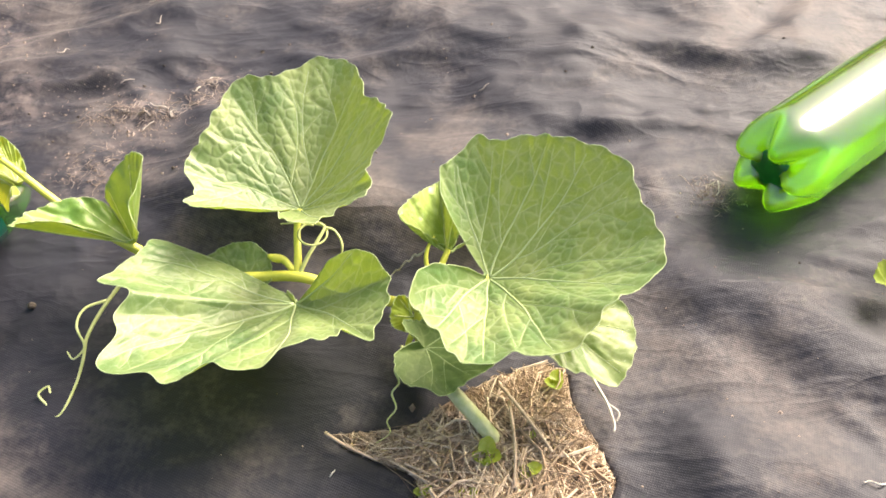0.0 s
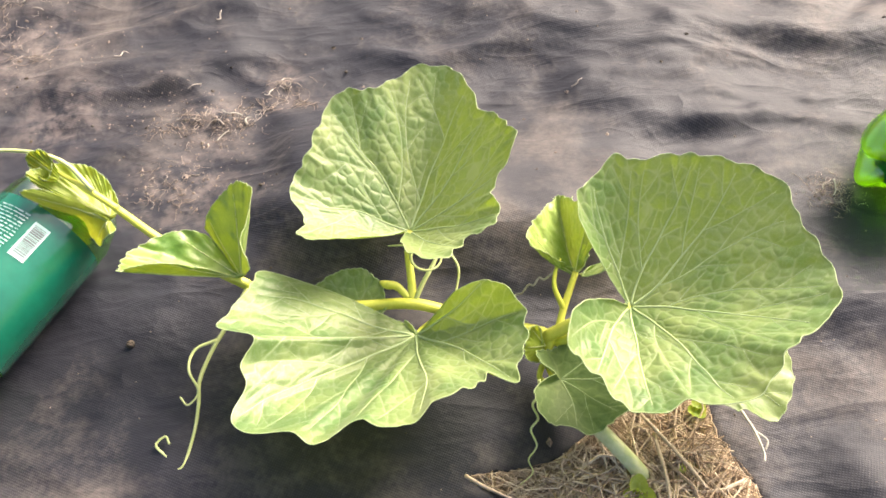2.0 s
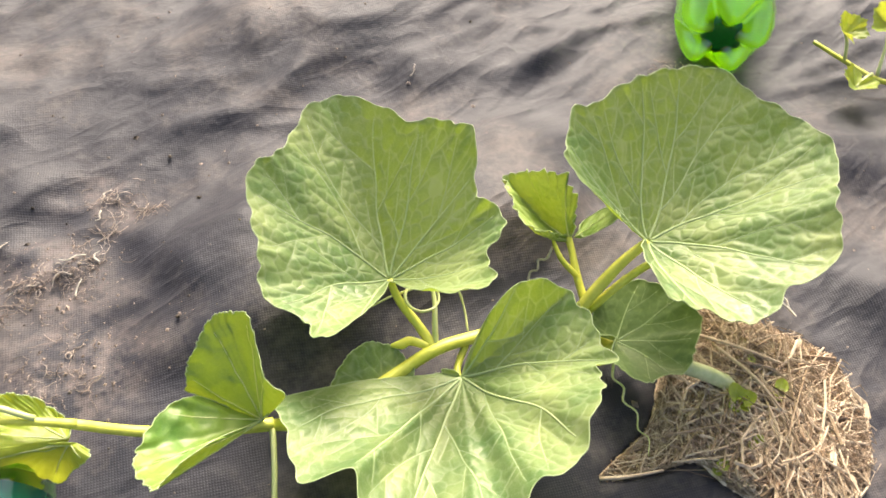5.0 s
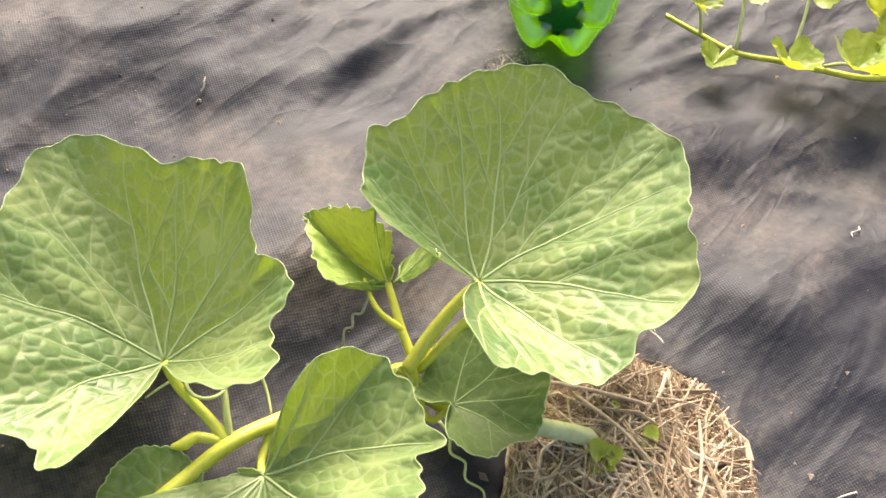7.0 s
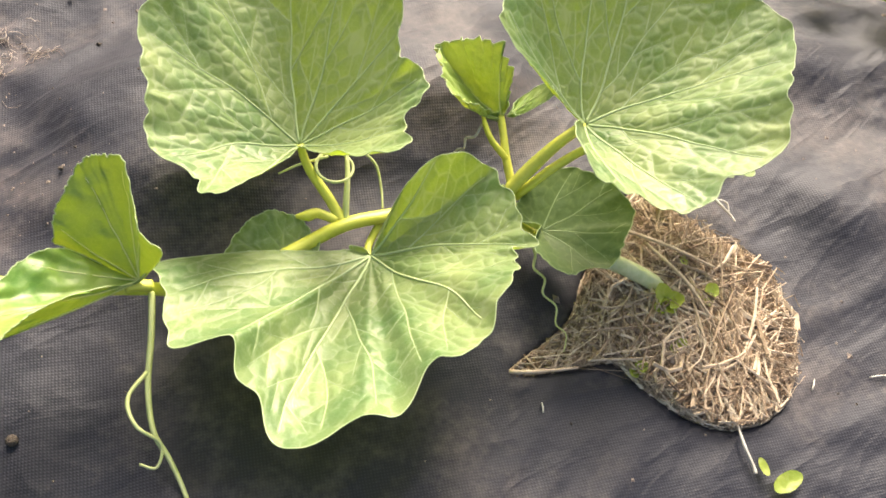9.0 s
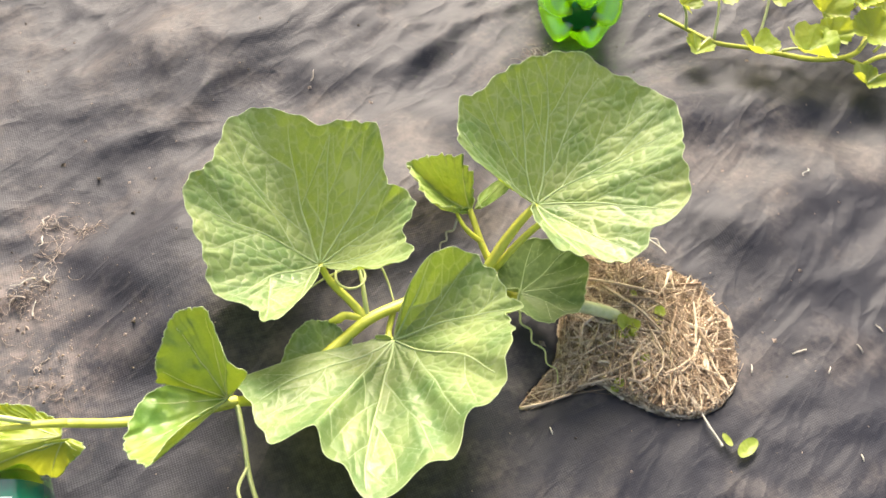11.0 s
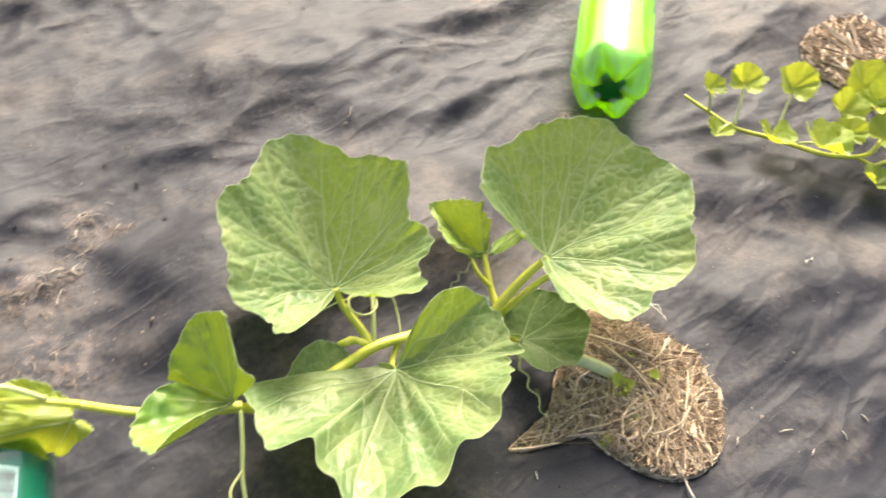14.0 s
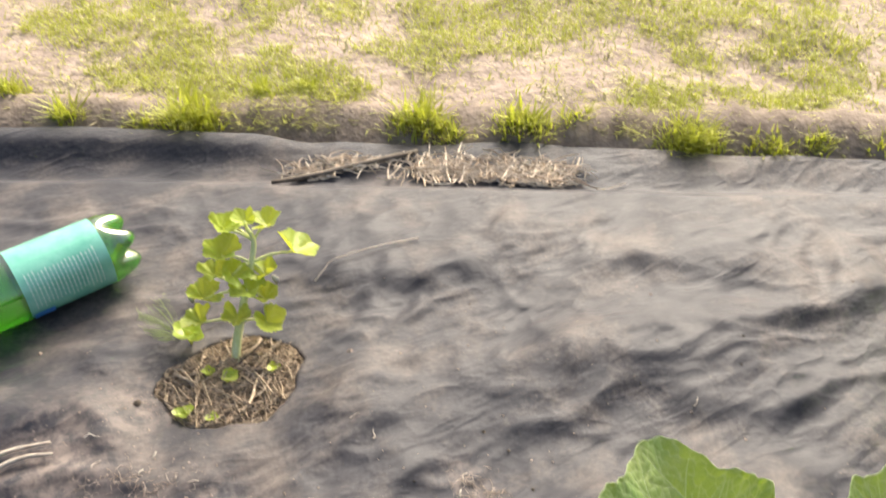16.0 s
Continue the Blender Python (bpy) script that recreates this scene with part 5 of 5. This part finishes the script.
def crumbs(spots, count, size, label, mat, seed):
    """Loose soil crumbs, densest at the spots (x, y, spread)."""
    rng = random.Random(seed)
    verts, faces = [], []
    for _ in range(count):
        x, y, spread = rng.choice(spots)
        x, y = rng.gauss(x, spread), rng.gauss(y, spread * 0.7)
        if any(inside(x, y, ring) for ring in HOLES) or OUT.x * x + OUT.y * y > 0.98:
            continue
        r = size * rng.lognormvariate(-0.4, 0.55)
        z, start = ground_z(x, y), len(verts)
        for dx, dy, dz in ((1, 0, 0), (0, 1, 0), (-1, 0, 0), (0, -1, 0), (0, 0, 0.9)):
            verts.append((x + r * dx * rng.uniform(0.6, 1.3), y + r * dy * rng.uniform(0.6, 1.3), z + r * dz * rng.uniform(0.6, 1.2)))
        for a, b in ((0, 1), (1, 2), (2, 3), (3, 0)):
            faces.append((start + a, start + b, start + 4))
    return tagged(new("soil_crumbs", smooth_mesh("soil_crumbs", verts, faces, mat, True)), label, "soil", kind="stuff")


crumbs([(-0.28, 0.54, 0.03), (-0.26, 0.60, 0.02), (-0.45, 0.70, 0.05), (-0.52, 0.80, 0.05), (-0.47, 0.87, 0.025), (0.25, 0.50, 0.012), (-0.30, 0.62, 0.03)], 1500, 0.0008, "sandy soil crumbs and dust scattered on the fabric", DUST, 51)
crumbs([(0.0, 0.5, 0.4), (-0.2, 0.7, 0.25), (0.2, 0.2, 0.2)], 420, 0.0011, "sparse sandy specks scattered on the fabric", DUST, 52)
crumbs([(-0.1, 0.55, 0.35), (-0.3, 0.6, 0.12)], 130, 0.0016, "dark soil lumps scattered on the fabric", SOIL, 53)

rng = random.Random(8)
fibres = [(-0.255, 0.600), (-0.275, 0.605), (-0.240, 0.610), (-0.205, 0.645), (-0.200, 0.655), (-0.290, 0.640), (-0.272, 0.724), (-0.284, 0.755), (-0.215, 0.640), (-0.46, 0.76), (-0.49, 0.78), (-0.52, 0.81), (-0.44, 0.75), (-0.47, 0.80), (0.240, 0.500), (0.252, 0.510), (0.246, 0.490),
          (-0.26, 0.585), (-0.235, 0.600), (-0.53, 0.84), (-0.36, 0.68), (0.298, 0.233), (0.38, 0.60), (0.05, 0.62)]
for x, y in fibres:
    w, size = rng.uniform(0, 6.28), rng.uniform(0.006, 0.016)
    line = []
    for k in range(4):
        w += rng.gauss(0, 0.9)
        line.append(on_ground(x, y, 0.0012 + 0.002 * rng.random()))
        x, y = x + size * 0.4 * math.cos(w), y + size * 0.4 * math.sin(w)
    tagged(new("dry_root_fibre", tube_mesh("dry_root_fibre", line, (0.0007, 0.0006, 0.0003), STICK if rng.random() < 0.6 else ROOT, 4, 4)), "thin curled dry root fibre on the fabric", "plant litter", "dry root fibres")
for x, y, w, size in ((0.091, 0.168, 0.5, 0.004), (0.164, 0.114, 1.2, 0.004), (0.129, 0.148, 2.6, 0.006), (0.129, 0.123, 0.3, 0.003), (0.370, 0.183, 1.0, 0.003), (0.081, 0.072, 0.8, 0.003), (0.192, 0.111, 1.4, 0.004), (-0.245, 0.470, 0.3, 0.0035), (-0.060, 0.250, 1.0, 0.003)):
    a, b = (x - size * math.cos(w), y - size * math.sin(w)), (x + size * math.cos(w), y + size * math.sin(w))
    tagged(new("pale_chip", tube_mesh("pale_chip", [on_ground(*a, 0.001), on_ground(x, y, 0.0018), on_ground(*b, 0.001)], (0.0004, 0.0006, 0.0003), ROOT, 6, 3)), "tiny whitish plant chip on the fabric", "plant litter", "pale chips")


def root_tangle(spots, count, label, seed):
    """A thin mat of dry curled roots lying on the sheet."""
    rng = random.Random(seed)
    verts, faces = [], []
    for _ in range(count):
        x, y, spread = rng.choice(spots)
        x, y, w, line = rng.gauss(x, spread), rng.gauss(y, spread * 0.6), rng.uniform(0, 6.28), []
        step = rng.uniform(0.0010, 0.0034)
        for _ in range(6):
            line.append(on_ground(x, y, 0.0006 + 0.0012 * rng.random()))
            w += rng.gauss(0, 0.7)
            x, y = x + step * math.cos(w), y + step * math.sin(w)
        r = rng.uniform(0.00012, 0.00030)
        tube(line, (r, r, r * 0.5), 3, 1, 0.0, verts, faces)
    return tagged(new("root_tangle", smooth_mesh("root_tangle", verts, faces, TANGLE)), label, "plant litter", "root tangles")


root_tangle([(-0.300, 0.594, 0.010), (-0.278, 0.606, 0.010), (-0.254, 0.597, 0.010), (-0.236, 0.606, 0.008)], 120, "tangle of dry brownish roots on the fabric", 81)
root_tangle([(-0.221, 0.621, 0.007), (-0.203, 0.646, 0.009), (-0.188, 0.624, 0.005)], 90, "thin strand of dry brownish roots on the fabric", 82)
root_tangle([(-0.288, 0.545, 0.018), (-0.292, 0.520, 0.014)], 60, "dry roots and soil crumbs beside the shoot's tip", 83)
root_tangle([(-0.508, 0.785, 0.016), (-0.486, 0.765, 0.014), (-0.506, 0.745, 0.016), (-0.480, 0.718, 0.016), (-0.440, 0.690, 0.012)], 220, "pale tangle of dry roots in a dusty hollow", 84)
root_tangle([(0.242, 0.502, 0.010), (0.250, 0.486, 0.008)], 60, "wisp of dry roots by a bottle's foot", 85)
stone = bmesh.new()
bmesh.ops.create_icosphere(stone, subdivisions=2, radius=0.0032)
for v in stone.verts:
    v.co *= 1 + 0.25 * noise.noise(v.co * 260)
    v.co.z *= 0.7
stone_mesh = bpy.data.meshes.new("pebble")
stone.to_mesh(stone_mesh)
stone_mesh.materials.append(SOIL)
pebble = tagged(new("pebble", stone_mesh), "small dark lump of soil on the fabric", "pebble", "soil lumps")
pebble.location = on_ground(-0.302, 0.388, 0.002)
for x, y, k in ((-0.475, 0.876, 1.2), (-0.215, 0.52, 0.5), (-0.15, 0.66, 0.5)):
    copy_thing(pebble, Matrix.Translation(on_ground(x, y, 0.002)) @ Matrix.Rotation(k * 3, 4, "Z")).scale = (k, k, k)


# ---- grass beyond the bed ----
def blade(rng, s, n, high, wide, lean, verts, faces):
    x, y, z = EDGE.x * s + OUT.x * n, EDGE.y * s + OUT.y * n, lawn_z(s, n) - 0.003
    w = rng.uniform(0, 6.28)
    dx, dy, start = math.cos(w), math.sin(w), len(verts)
    for f, k in ((0, 1.0), (0.5, 0.9), (1.0, 0.15)):
        cx, cy, cz = x + dx * high * lean * f * f, y + dy * high * lean * f * f, z + high * f * (1 - 0.25 * lean * f)
        verts.append((cx - dy * wide * k, cy + dx * wide * k, cz))
        verts.append((cx + dy * wide * k, cy - dx * wide * k, cz))
    for k in (0, 2):
        faces.append((start + k, start + k + 1, start + k + 3, start + k + 2))


def grass(count, mat, label, seed, dry=False):
    rng = random.Random(seed)
    verts, faces = [], []
    made = 0
    while made < count:
        s, n = rng.uniform(-1.4, 1.0), 1.12 + 1.5 * rng.random() ** 1.4
        thick = noise.noise((s * 3.3, n * 4.3, 2.0)) + 0.7 * noise.noise((s * 9, n * 11, 6.0)) + 0.4 * noise.noise((s * 24, n * 28, 6.0))
        if thick < (0.02 if not dry else -0.15) and rng.random() < 0.90 - 0.25 * soft(1.2, 2.0, n):
            continue
        made += 1
        blade(rng, s, n, rng.uniform(0.009, 0.026) * (0.6 if dry else 1), rng.uniform(0.0005, 0.0012), rng.uniform(0.4, 1.7), verts, faces)
    return tagged(new("grass", smooth_mesh("grass", verts, faces, mat)), label, "grass", kind="stuff")


def grass_tuft(s, n, count, spread, high, seed):
    """A clump of longer blades at the fabric's end."""
    rng = random.Random(seed)
    verts, faces = [], []
    for _ in range(count):
        a, b = rng.gauss(0, spread), rng.gauss(0, spread * 0.35)
        tall = high * rng.uniform(0.5, 1.1) * math.exp(-0.35 * (a / spread) ** 2)
        blade(rng, s + a, n + b, tall, rng.uniform(0.0008, 0.0020), rng.uniform(0.2, 1.1), verts, faces)
    return tagged(new("grass_tuft", smooth_mesh("grass_tuft", verts, faces, GRASS)), "bright yellow-green tuft of grass at the fabric's end", "grass", kind="stuff")


grass(80000, GRASS, "patchy short yellow-green grass beyond the bed", 61)
grass(52000, GRASS_DRY, "dry pale grass and litter on sandy ground", 62, True)
for k, (s, n, count, spread, high) in enumerate(((-1.190, 1.185, 120, 0.022, 0.045), (-1.075, 1.125, 150, 0.018, 0.050), (-0.955, 1.120, 130, 0.020, 0.035), (-0.885, 1.125, 420, 0.034, 0.072), (-0.785, 1.195, 90, 0.010, 0.040),
                                                 (-0.715, 1.200, 90, 0.014, 0.030), (-0.530, 1.130, 420, 0.034, 0.055), (-0.480, 1.115, 140, 0.020, 0.040), (-0.370, 1.125, 360, 0.034, 0.050), (-0.290, 1.140, 120, 0.024, 0.035),
                                                 (-0.110, 1.105, 460, 0.034, 0.052), (0.010, 1.095, 200, 0.030, 0.030), (0.090, 1.110, 140, 0.026, 0.030), (0.200, 1.110, 120, 0.026, 0.030))):
    grass_tuft(s, n, count, spread, high, 100 + k)
